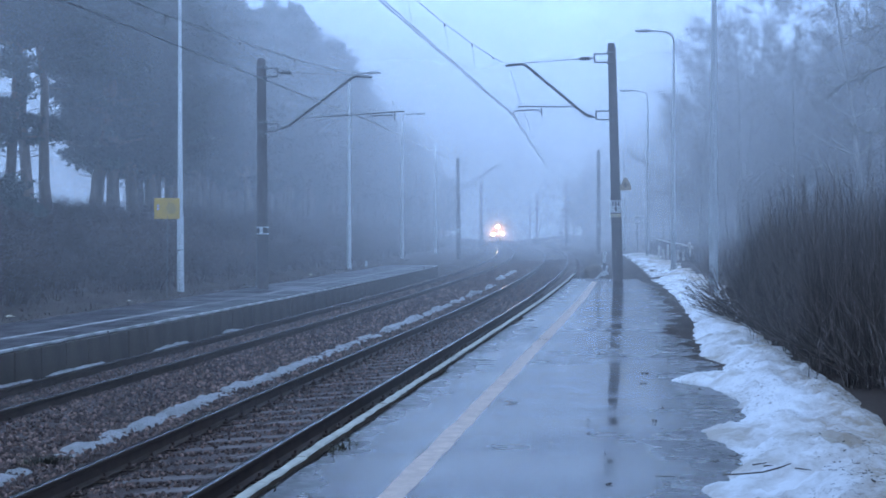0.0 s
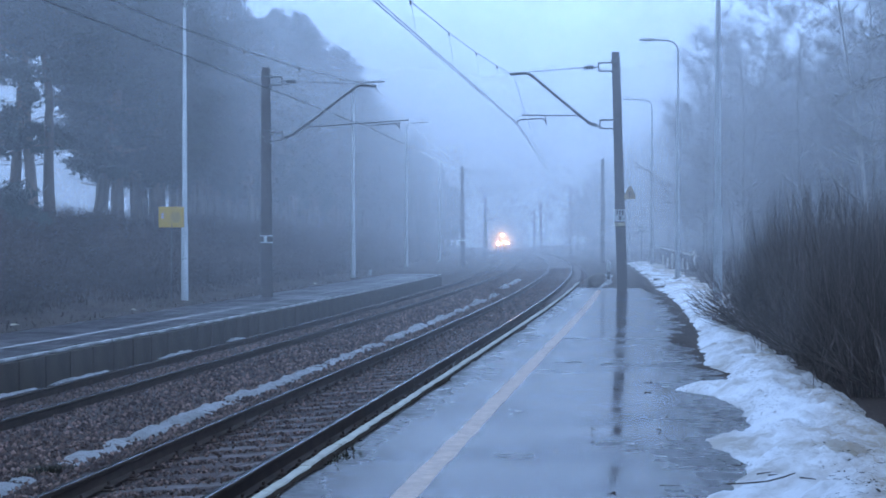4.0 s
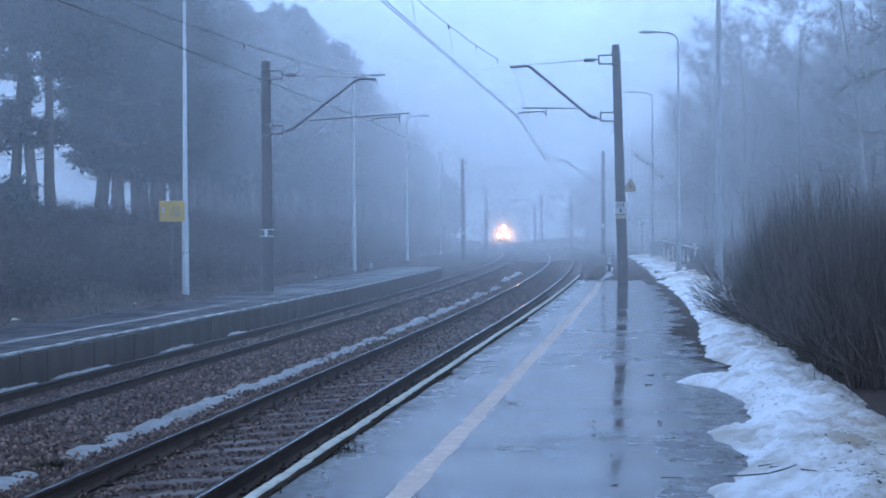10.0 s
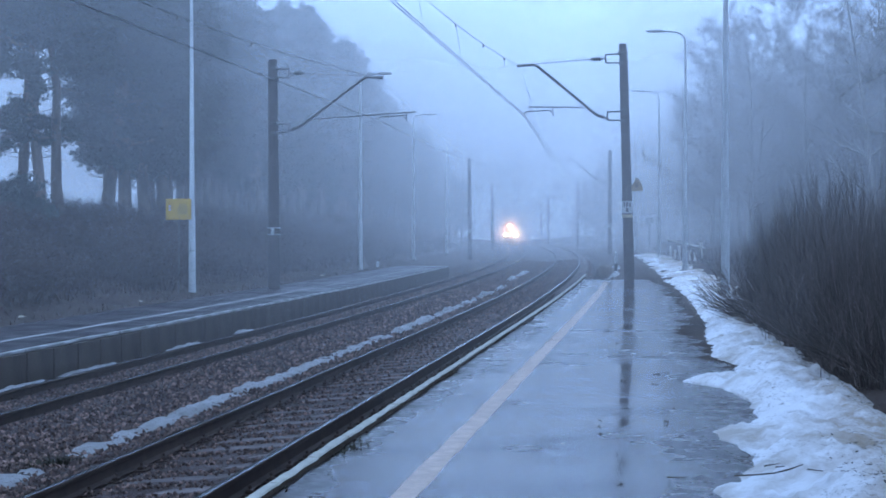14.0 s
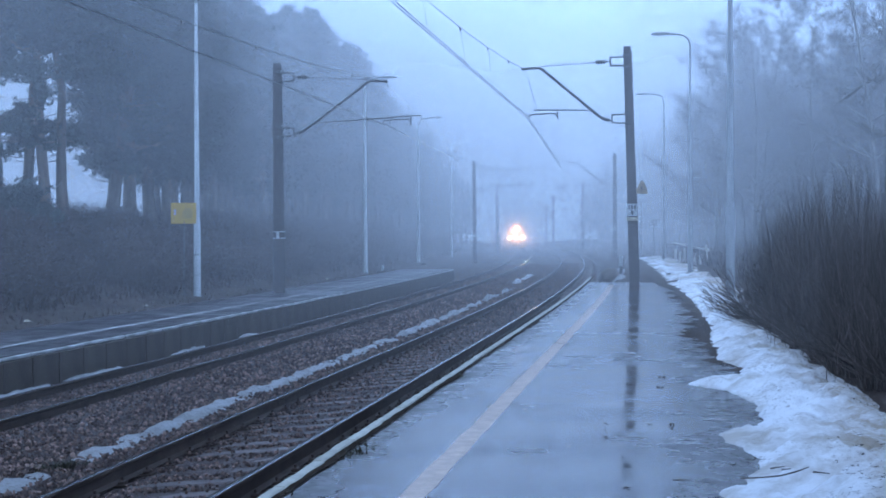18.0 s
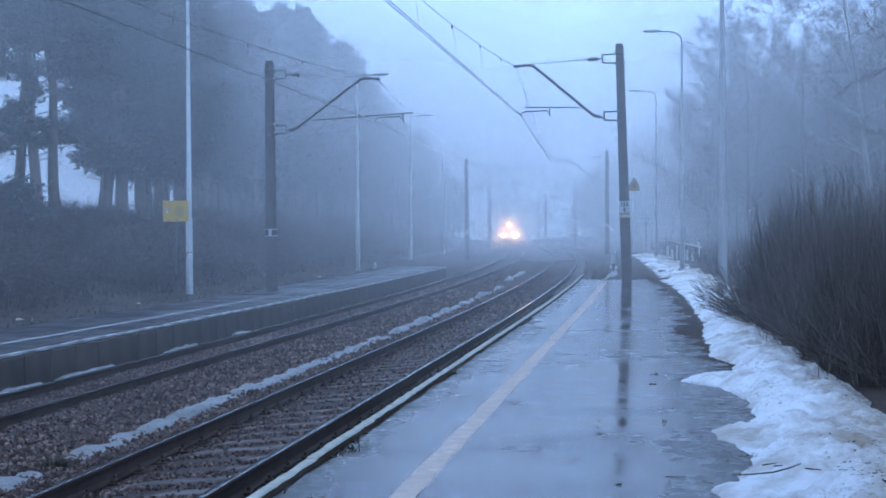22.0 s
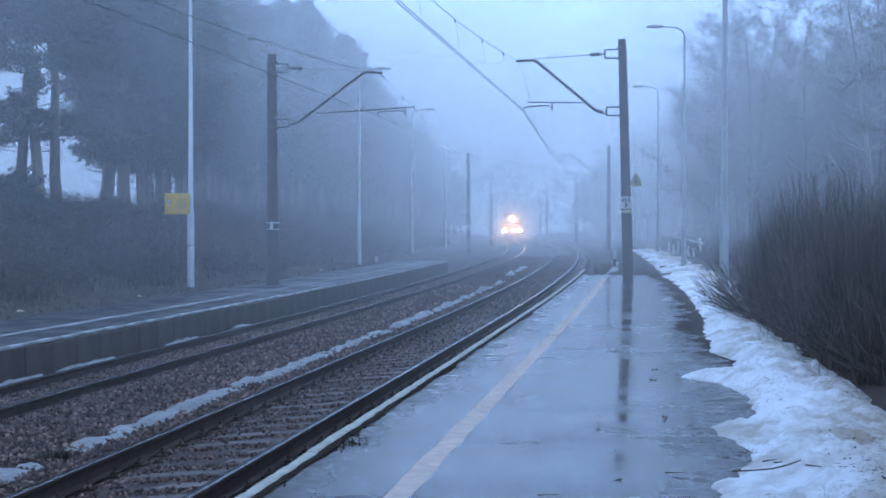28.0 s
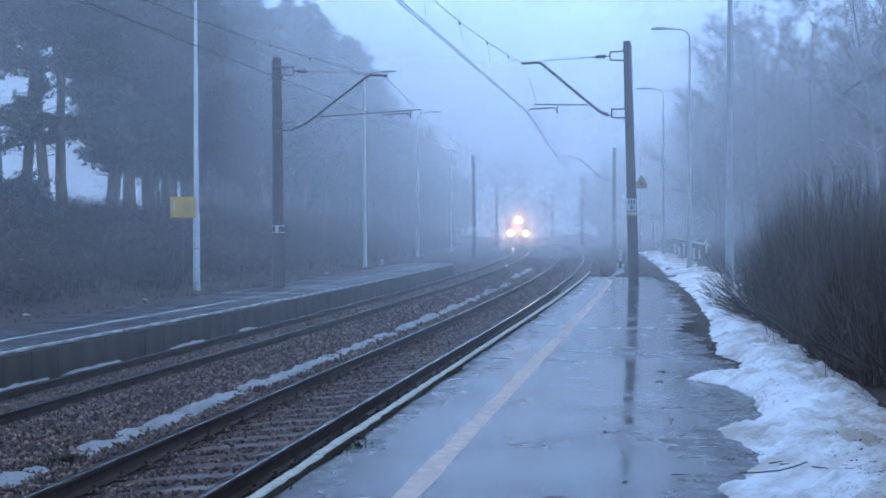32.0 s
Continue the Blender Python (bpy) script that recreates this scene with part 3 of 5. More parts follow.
# ---- far platform ----
def make_far_platform():
    us = [-8.75] + steps((-8.4, -5.9, 0.25)) 
    surface = grid_mesh(us, steps((-20, 10, 2), (10, LEFT_END, 0.6)), lambda u, y: LEFT_TOP - 0.006 + rough3(u, y, 5.0, 0.6) * 0.008 - (0.10 if u < -8.6 else 0.0))
    n = len(us)
    rows = len(surface.v) // n
    base = len(surface.v)
    for i in range(n):
        x, y, z = surface.v[(rows - 1) * n + i]
        surface.v.append((x, y, -0.8))
    surface.f += [((rows - 1) * n + i, (rows - 1) * n + i + 1, base + i + 1, base + i) for i in range(n - 1)]
    surface.k = [0] * len(surface.f)
    p = tagged(part("far_platform_floor", surface, DULL_ASPHALT, None, "wet asphalt of the far platform with slushy edges", smooth=True), "", "platform", kind="structure")
    rnd = random.Random(8)
    wall = Geo().box((0.14, 0.993, 0.85), (0, 0, -0.425), bevel=0.012).mesh("wall_panel", WALL_PANEL)
    edge = Geo().box((0.065, 0.985, 0.055), (0, 0, -0.035), bevel=0.012).mesh("edge_slab", FAR_EDGE)
    y = -10.0
    while y < LEFT_END - 0.5:
        w = part("wall_panel", wall, WALL_PANEL, p)
        w.matrix_basis = pose(*at(-5.79 + rnd.uniform(-0.006, 0.006), y + 0.5, LEFT_TOP - 0.06), 0, 0, heading(y + 0.5))
        s = part("edge_slab", edge, FAR_EDGE, p)
        s.matrix_basis = pose(*at(-5.78 + rnd.uniform(-0.015, 0.015), y + 0.5, LEFT_TOP + 0.01 + rnd.uniform(-0.004, 0.004)), 0, rnd.uniform(-0.8, 0.8), heading(y + 0.5))
        y += 1.0
    ys = steps((-10, 74, 0.4))
    g = Geo()
    for yy in ys:
        for u in (-6.77 + 0.02 * rough3(1, yy, 0, 1.3), -6.64 + 0.02 * rough3(5, yy, 0, 1.3)):
            q = at(u, yy)
            g.v.append((q.x, q.y, LEFT_TOP + 0.006 + rough3(u, yy, 5.0, 0.6) * 0.008))
    g.f = [(2 * i, 2 * i + 1, 2 * i + 3, 2 * i + 2) for i in range(len(ys) - 1)]
    g.k = [0] * len(g.f)
    part("safety_line", g, FAR_EDGE, p, "worn white safety line")


make_far_platform()


# ---- snow ----
def snow_sheet(name, y0, y1, dy, inner, outer, lift, floor, label, columns=16, seed=0.0, crest=0.5):
    """A heap along the line between two uneven rims, highest between them, its rims sunk into what it lies on."""
    ys = steps((y0, y1, dy))
    g = Geo()
    for y in ys:
        a, b = inner(y), outer(y)
        for i in range(columns + 1):
            t = i / columns
            u = a + (b - a) * t
            body = max(0.0, 1 - abs((t - crest) / (crest if t < crest else 1 - crest)) ** 2.2)
            rim = min(1.0, lift(y) / 0.17 + 0.3)
            taper = min(1.0, (y - y0) / 0.5, (y1 - y) / 0.5)
            h = lift(y) * body * (0.75 + 0.55 * rough3(u, y, seed, 1.1, 4)) * max(0.0, taper) + min(1.0, 2 * body) * rim * (0.07 * rough3(u, y, seed + 4, 3.6, 4) + 0.03 * rough3(u, y, seed + 9, 11.0, 3)) - (0.2 * max(0.0, rough3(u * 1.6, y, seed + 2, 0.8, 4) + 0.12) * min(1.0, (y - 33) / 8) if y > 33 else 0.0)
            q = at(u, y)
            g.v.append((q.x, q.y, floor(u, y) + grade(y) + (h if 0 < i < columns and taper > 0 else -0.03)))
    n = columns + 1
    g.f = [(j * n + i, j * n + i + 1, (j + 1) * n + i + 1, (j + 1) * n + i) for j in range(len(ys) - 1) for i in range(columns)]
    g.k = [0] * len(g.f)
    me = g.mesh(name, SNOW if name == "snow_bank" else SLUSH, smooth=True)
    if name == "snow_bank":
        # old dirt towards the scrub
        dirt = me.attributes.new("dirt", "FLOAT", "POINT")
        dirt.data.foreach_set("value", [min(0.85, max(0.0, 1.7 * (i % n / columns - 0.30 + 0.45 * rough3(p[0], p[1], 31, 0.9, 4)) + 1.2 * max(0.0, i % n / columns - 0.36) * min(1.0, max(0.0, (14.5 - p[1]) / 4)))) for i, p in enumerate(g.v)])
    return tagged(new(name, me), label, "snow", kind="stuff")


SNOW_RIM = ((6, 4.2), (8.3, 4.24), (9.0, 4.20), (9.3, 4.10), (9.6, 4.33), (10.6, 4.46), (11.4, 4.30), (11.8, 4.22), (12.2, 4.5), (12.9, 4.62), (13.8, 4.62), (14.9, 4.45),
            (15.5, 4.02), (15.9, 4.35), (16.4, 4.62), (17.4, 4.66), (18.4, 4.45), (19.6, 4.50), (21.6, 4.45), (24.0, 4.55), (27.7, 4.52), (34, 4.45), (40, 4.25), (46, 4.0), (55, 3.95), (72, 4.0), (95, 4.1))
SNOW_BACK = ((6, 5.6), (9, 5.6), (12.7, 5.65), (16, 5.62), (19.3, 5.4), (24, 5.4), (34, 5.7), (45, 5.9), (59, 5.8), (80, 5.9), (95, 5.6))


def shoulder(u, y):
    top = PLATFORM_TOP - 0.02 if u < 5.1 and y < RIGHT_END else ground_height(u, y)
    return max(top, ground_height(u, y))


snow_sheet("snow_bank", 5.0, 96.0, 0.08, lambda y: lerp_table(SNOW_RIM, y) + 0.09 * rough3(0, y, 2, 2.4, 5), lambda y: lerp_table(SNOW_BACK, y) + 0.2 * rough3(4, y, 2, 1.5, 4),
           lambda y: 0.17 - 0.12 * min(max((y - 28) / 25.0, 0.0), 1.0) * (1.0 + 0.9 * rough3(2, y, 5, 0.5, 3)), shoulder, "dirty melting snow bank along the back of the platform", 34, 0.0, 0.55)
for a, b in ((11.0, 13.3), (13.95, 30.5)):
    snow_sheet("snow_strip", a, b, 0.1, lambda y: -1.87 + 0.07 * rough3(1, y, 6, 2.2), lambda y: -1.52 + 0.06 * rough3(7, y, 6, 2.5), lambda y: 0.06 + 0.03 * rough3(2, y, 3, 1.1), bed_height, "narrow strip of old snow between the tracks", 8, 2.0)
snow_sheet("snow_strip", 31.0, 58.0, 0.2, lambda y: -1.80 + 0.10 * rough3(1, y, 6, 1.5), lambda y: -1.52 + 0.08 * rough3(7, y, 6, 1.6), lambda y: 0.12 + 0.04 * rough3(2, y, 3, 0.9), bed_height, "narrow strip of old snow between the tracks", 8, 5.0)
snow_sheet("snow_strip", 63.0, 78.0, 0.4, lambda y: -2.1, lambda y: -1.75 + 0.1 * rough3(7, y, 6, 0.8), lambda y: 0.13 + 0.04 * rough3(2, y, 3, 0.9), bed_height, "narrow strip of old snow between the tracks", 6, 6.0)
for a, b in ((9.0, 18.4), (19.6, 22.2), (23.0, 25.4), (28.2, 30.0), (33.0, 34.2)):
    snow_sheet("snow_patch", a, b, 0.1, lambda y: -5.68 + 0.02 * rough3(3, y, 9, 2.0), lambda y: -5.5 + 0.06 * rough3(5, y, 9, 1.5), lambda y: 0.02,
               lambda u, y: bed_height(u, y) + 0.06, "thin snow patch at the foot of the platform wall", 6, a)


def make_litter_band():
    """Wet leaf litter washed up along the foot of the snow."""
    rnd = random.Random(77)
    g = Geo()
    for i in range(5200):
        y = 10 + 52 * rnd.random() ** 1.2
        u = lerp_table(SNOW_RIM, y) + rnd.gauss(-0.10, 0.13) - (0.12 if 17 < y < 60 else 0.0)
        if rough3(u, y, 12, 0.55) < -0.12 or (y < 17.5 and rnd.random() < 0.75):
            continue
        a = rnd.uniform(0, 6.28)
        l, w = rnd.uniform(0.015, 0.045), rnd.uniform(0.003, 0.010)
        d, s = Vector((math.cos(a), math.sin(a), rnd.uniform(-0.1, 0.3))), Vector((-math.sin(a), math.cos(a), rnd.uniform(-0.2, 0.2)))
        p = at(u, y, plat_z(u, y) + 0.006 if y < RIGHT_END else ground_height(u, y) + 0.03)
        g.add([p - d * l, p + s * w, p + d * l, p - s * w], [(0, 1, 2), (0, 2, 3)])
    # twigs, leaves and grit on the back of the snow
    bank = [v.co for v in bpy.data.objects["snow_bank"].data.vertices]
    for i in range(4200):
        row = int(len(bank) / 35 * (0.035 + 0.3 * rnd.random() ** 1.5))
        col = int(14 + 20 * rnd.random() ** 0.6)
        p = bank[row * 35 + col]
        if rough3(p.x, p.y, 14, 0.9) < -0.05:
            continue
        a = rnd.uniform(0, 6.28)
        l, w = rnd.uniform(0.008, 0.024), rnd.uniform(0.003, 0.009)
        d, s = Vector((math.cos(a), math.sin(a), rnd.uniform(-0.3, 0.3))), Vector((-math.sin(a), math.cos(a), rnd.uniform(-0.3, 0.3)))
        p = p + Vector((rnd.uniform(-0.03, 0.03), rnd.uniform(-0.03, 0.03), 0.008))
        g.add([p - d * l, p + s * w, p + d * l, p - s * w], [(0, 1, 2), (0, 2, 3)])
    tagged(new("leaf_litter", g.mesh("leaf_litter", DEAD_LEAF)), "wet dark leaf litter along the foot of the snow", "leaf litter", kind="stuff")
    ys = steps((17, 60, 0.07))
    g = Geo()
    for y in ys:
        c = lerp_table(SNOW_RIM, y)
        a = c - 0.02 - 0.32 * max(0.0, rough3(0, y, 21, 1.4, 6) + 0.25) - 0.25 * max(0.0, rough3(3, y, 8, 0.35)) - (0.3 if y > 21 else 0.0) * (0.5 + 0.8 * rough3(6, y, 2, 0.8, 4))
        for u in (a, c + 0.15):
            q = at(u, y)
            g.v.append((q.x, q.y, (plat_z(u, y) + 0.004 if y < RIGHT_END else ground_height(u, y) + 0.02)))
    g.f = [(2 * i, 2 * i + 1, 2 * i + 3, 2 * i + 2) for i in range(len(ys) - 1)]
    g.k = [0] * len(g.f)
    tagged(new("mud_strip", g.mesh("mud_strip", SOIL)), "thin strip of dark wet mud beside the snow", "mud", kind="stuff")


make_litter_band()


# ---- overhead line masts ----
def make_mast(y, u, side, base, top, reach, lean, plates, number, arm):
    """side: -1 stands right of its track and reaches to the left, 1 the other way. reach: mast to the end of the tube."""
    m = pose(u, y, base + grade(y), 0, 0, heading(y))
    mast = thing("catenary_mast", m, "dark steel overhead line mast with a tubular cantilever", "catenary mast", "overhead line masts")
    h = top - base
    k = Matrix.Identity(4)
    k[0][2] = lean / h
    g = Geo()
    w0, w1 = 0.30, 0.21
    for z0, z1 in ((-0.7, h * 0.5), (h * 0.5, h)):
        def wid(z):
            return w0 + (w1 - w0) * max(z, 0) / h
        a, b = wid(z0) / 2, wid(z1) / 2
        for sy in (-1, 1):
            vs = [(-a, sy * a - 0.008, z0), (a, sy * a - 0.008, z0), (a, sy * a + 0.008, z0), (-a, sy * a + 0.008, z0),
                  (-b, sy * b - 0.008, z1), (b, sy * b - 0.008, z1), (b, sy * b + 0.008, z1), (-b, sy * b + 0.008, z1)]
            g.add([k @ Vector(v) for v in vs], [(3, 2, 1, 0), (4, 5, 6, 7), (0, 1, 5, 4), (1, 2, 6, 5), (2, 3, 7, 6), (3, 0, 4, 7)])
        vs = [(-0.006, -a, z0), (0.006, -a, z0), (0.006, a, z0), (-0.006, a, z0), (-0.006, -b, z1), (0.006, -b, z1), (0.006, b, z1), (-0.006, b, z1)]
        g.add([k @ Vector(v) for v in vs], [(3, 2, 1, 0), (4, 5, 6, 7), (0, 1, 5, 4), (1, 2, 6, 5), (2, 3, 7, 6), (3, 0, 4, 7)])
    part("post", g, MAST_PAINT, mast)
    part("footing", Geo().box((0.7, 0.7, 0.5), (0, 0, -0.27), bevel=0.03), WALL_PANEL, mast, "dark mossy concrete footing")

    part("earth_wire", Geo().tube([k @ Vector((-side * 0.16, -0.12, 0.1)), k @ Vector((-side * 0.13, -0.1, h * 0.6)), k @ Vector((-side * 0.125, -0.06, h - 0.1))], 0.012, 5), FITTING, mast)

    def X(d, z):
        return Vector((side * d + k[0][2] * z, 0, z))
    zu, zl = h - 0.42, h - 2.10
    for z, name in ((zu, "upper_bracket"), (zl, "lower_bracket")):
        g = Geo()
        for dz in (-0.125, 0.125):
            g.tube([X(0.05, z + dz), X(0.50, z + dz)], 0.024, 6)
            g.box((0.09, 0.30, 0.06), X(0.0, z + dz * 1.25), bevel=0.01)
            g.box((0.06, 0.32, 0.08), X(0.11, z + dz * 1.25), bevel=0.01)
        g.tube([X(0.50, z - 0.145), X(0.50, z + 0.145)], 0.024, 6)
        part(name, g, FITTING, mast)
    # insulators: short rods with sheds
    for name, a, b in (("upper_insulator", X(0.52, zu), X(0.98, zu - 0.02)), ("lower_insulator", X(0.52, zl - 0.06), X(0.86, zl + 0.04))):
        g = Geo()
        d = b - a
        g.tube([a, b], 0.02, 6)
        pts, rad = [], []
        for i in range(9):
            pts.append(a + d * (0.25 + 0.08 * i))
            rad.append(0.075 if i % 2 else 0.04)
        g.tube(pts, rad, 10)
        part(name, g, FITTING, mast)
    ztop = h - 0.57
    part("tie_rod", Geo().tube([X(0.98, zu - 0.02), X(reach - 0.05, ztop + 0.03)], 0.011, 5), FITTING, mast)
    part("cantilever_tube", Geo().tube([X(0.82, zl + 0.03), X(reach - 0.12, ztop - 0.05), X(reach, ztop), X(reach + 0.5, ztop - 0.03)], 0.042, 8), FITTING, mast)
    # arm: its end, the drop and the claw on the contact wire, metres from the tube's top
    end, down, claw, rise = arm
    arm_z = zl + (ztop - zl) * 0.17
    fx = 0.82 + (reach - 0.82) * 0.16
    far = arm_z + rise

    def on_arm(d):
        return arm_z + rise * (d - fx) / (reach + end - fx)
    g = Geo().tube([X(fx, arm_z), X(reach + end, far)], 0.020, 6)
    d = reach + down
    g.tube([X(d, on_arm(d)), X(d, on_arm(d) - 0.27)], 0.020, 6)
    part("registration_arm", g, FITTING, mast)
    c = 1 if claw > down else -1
    zc = on_arm(d)
    g = Geo().tube([X(d, zc - 0.2), X(d + c * 0.1, zc - 0.09), X(reach + claw - c * 0.12, zc - 0.12), X(reach + claw - c * 0.02, zc - 0.15), X(reach + claw, zc - 0.24)], 0.020, 6)
    part("steady_arm", g, FITTING, mast)
    tip = m @ X(reach + claw, zc - 0.24)
    if plates:
        g = Geo()
        w = 0.145
        zc = number
        g.prism([(-w - 0.012, zc - 0.16), (w + 0.012, zc - 0.16), (w + 0.012, zc + 0.2), (-w - 0.012, zc + 0.2)], 0.004, Matrix.Translation((k[0][2] * zc, -w - 0.012, 0)))
        plate = part("number_plate", g, PALE_PLATE, mast, "pale number plate with illegible dark bars")
        g = Geo()
        for bx, bz, bw, bh in ((-0.08, 0.1, 0.035, 0.13), (0.0, 0.1, 0.05, 0.13), (0.085, 0.1, 0.05, 0.13), (0.005, -0.06, 0.07, 0.12)):
            g.box((bw, 0.004, bh), (k[0][2] * zc + bx, -w - 0.017, zc + bz))
        part("dark_bar", g, BLACK_MARK, plate)
        g = Geo().box((2 * w + 0.03, 0.006, 0.1), (k[0][2] * zc, -w - 0.013, zc - 0.24), bevel=0.002)
        part("warning_band", g, BUFF, mast, "faded buff warning band")
    else:
        g = Geo()
        for dz in (0.1, -0.1):
            g.box((0.32, 0.34, 0.025), (k[0][2] * number, 0, number + dz), bevel=0.004)
        g.box((0.10, 0.006, 0.18), (k[0][2] * number, -0.165, number), bevel=0.002)
        part("number_band", g, PALE_PLATE, mast, "pale painted number band")
    return mast, m @ X(reach + 0.4, ztop - 0.03), tip


right_supports, left_supports = [], []
for y, u, base, top, reach, lean, plates, num in (
        (-14.0, -2.75, 0.31, 7.2, 2.62, 0.0, False, 2.3),
        (43.9, 5.13, PLATFORM_TOP, 7.26, 2.62, -0.20, True, 2.15),
        (102.7, 10.67, -0.05, 7.26, 2.62, 0.0, False, 2.2),
        (159.0, 13.1, -0.05, 7.26, 2.2, 0.0, False, 2.2),
        (217.0, 13.61, -0.15, 7.1, 2.2, 0.0, False, 2.2),
        (275.0, 16.0, -0.15, 7.1, 2.62, 0.0, False, 2.2)):
    mast, a, b = make_mast(y, u, -1, base, top, reach, lean, plates, num, (0.17, -0.53, 0.32, 0.03))
    right_supports.append((a, b))
    if plates:
        sign = Geo().prism([(-0.16, 0), (0.16, 0), (0.16, 0.12), (0.04, 0.37), (-0.03, 0.37), (-0.16, 0.12)], 0.008, pose(0.225, -0.2, 2.64))
        s = part("warning_sign", sign, BROWN_SIGN, mast, "faded brownish triangular high voltage warning sign")
        part("dark_mark", Geo().prism([(-0.02, 0.05), (0.05, 0.14), (0.0, 0.14), (0.03, 0.24), (-0.05, 0.13), (0.0, 0.13)], 0.004, pose(0.225, -0.208, 2.66)), BLACK_MARK, s)
        part("sign_bracket", Geo().box((0.30, 0.02, 0.03), (0.12, -0.185, 2.80), bevel=0.004), FITTING, mast)
for y, u, base, top, reach, lean, num in (
        (-12.0, -13.3, 0.0, 7.0, 2.92, 0.0, 1.8),
        (45.8, -5.52, LEFT_TOP, 7.03, 2.92, -0.03, 1.78),
        (107.0, 1.13, -0.3, 6.98, 2.75, -0.06, 2.0),
        (168.0, 4.25, -0.3, 7.0, 2.75, 0.0, 2.0),
        (226.0, 5.9, -0.35, 6.9, 2.75, 0.0, 2.0),
        (284.0, 7.4, -0.35, 6.9, 2.75, 0.0, 2.0)):
    mast, a, b = make_mast(y, u, 1, base, top, reach, lean, False, num, (1.5, 1.2, 0.34, 0.2))
    left_supports.append((a, b))


def make_line(supports, label, gap, thick, top):
    """Carrying wire, twin contact wires and droppers from support to support."""
    line = thing("overhead_line", pose(0, 0, 0), label, "overhead wires")
    carry, contact, twin = Geo(), Geo(), Geo()
    drop = Geo()
    for (a, b), (c, d) in zip(supports, supports[1:]):
        span = []
        low = []
        for i in range(13):
            t = i / 12
            p = a.lerp(c, t)
            p.z -= 0.98 * 4 * t * (1 - t)
            q = b.lerp(d, t)
            span.append(p)
            low.append(q)
        carry.tube(span, top, 5, False)
        contact.tube([q + Vector((gap, 0, 0)) for q in low], thick, 5, False)
        twin.tube([q - Vector((gap, 0, 0)) for q in low], thick, 5, False)
        for i in range(1, 12):
            drop.tube([span[i], low[i]], 0.004, 3, False)
            drop.box((0.035, 0.035, 0.08), span[i] - Vector((0, 0, 0.03)))
    part("carrying_wire", carry, WIRE, line)
    part("contact_wire", contact, WIRE, line)
    part("contact_wire", twin, WIRE, line)
    part("dropper_wires", drop, WIRE, line)


make_line(right_supports, "dark overhead wires above the near track", 0.03, 0.0080, 0.0065)
make_line(left_supports, "dark overhead wires above the far track", 0.012, 0.0045, 0.0075)


# ---- platform lamps ----
def make_lamp(y, u, base, side, height=9.25, paint=None):
    """side: the way the arm points across the track."""
    lamp = thing("platform_lamp", pose(u, y, base + grade(y), 0, 0, heading(y)), ("tall grey" if paint else "tall pale") + " platform lamp post with a curved arm", "street lamp", "platform lamps")
    part("post", Geo().tube([(0, 0, -0.6), (0, 0, 0), (0, 0, 2.2), (0, 0, 2.25), (0, 0, height - 0.5)], [0.105, 0.105, 0.095, 0.075, 0.045], 12), paint or LAMP_POLE, lamp, smooth=True)
    pts = [(0, 0, height - 0.55)]
    for i in range(1, 8):
        a = math.pi / 2 * i / 7
        pts.append((side * 0.45 * (1 - math.cos(a)), 0, height - 0.45 + 0.42 * math.sin(a)))
    pts.append((side * 0.85, 0, height + 0.0))
    part("arm", Geo().tube(pts, 0.034, 8), LAMP_HEAD, lamp, smooth=True)
    g = Geo()
    prof = [(0.0, 0.03, 0.035), (0.12, 0.06, 0.07), (0.3, 0.11, 0.085), (0.5, 0.12, 0.075), (0.66, 0.08, 0.045), (0.72, 0.02, 0.015)]
    n = 10
    for d, w, hh in prof:
        for j in range(n):
            t = 2 * math.pi * j / n
            g.v.append((side * (0.78 + d), w * math.cos(t), height + 0.0 + hh * math.sin(t) * (1.0 if math.sin(t) > 0 else 0.7)))
    g.f = [(i * n + j, i * n + (j + 1) % n, (i + 1) * n + (j + 1) % n, (i + 1) * n + j) for i in range(len(prof) - 1) for j in range(n)]
    g.f += [tuple(range(n)), tuple(range((len(prof) - 1) * n, len(prof) * n))]
    g.k = [0] * len(g.f)
    part("lamp_head", g, LAMP_HEAD, lamp, "grey unlit lamp head", smooth=True)
    return lamp


for y, x in ((7.5, 2.85), (33.0, 5.97), (58.0, 8.94), (83.0, 11.35), (108.0, 13.1)):
    make_lamp(y, x, 0.26, -1, 9.25, GREY_POLE)
for y, u in ((18.0, -10.9), (43.4, -7.62), (68.9, -4.32), (93.0, -2.53), (118.0, -0.6)):
    lamp = make_lamp(y, u, 0.0, 1, 9.0)
    if y == 43.4:
        sign = part("notice_board", Geo().box((0.76, 0.02, 0.60), (-0.36, -0.13, 2.42), bevel=0.006), YELLOW, lamp, "faded yellow notice board with illegible marks")
        g = Geo().prism([(-0.13, -0.16), (0.12, -0.17), (0.17, -0.02), (0.11, 0.15), (-0.08, 0.16), (-0.16, 0.02)], 0.004, pose(-0.24, -0.143, 2.42))
        part("dark_print", g, DARK_MARK, sign)
        for bz in (0.05, -0.04):
            part("pale_mark", Geo().box((0.07, 0.004, 0.06), (-0.62, -0.143, 2.45 + bz)), PALE_PLATE, sign)

rod = thing("thin_post", pose(-7.81, 42.4, 0.0), "thin dark metal post under the notice board", "post")
part("rod", Geo().tube([(-0.02, 0, -0.3), (0.0, 0, 2.2)], 0.013, 6), FITTING, rod)


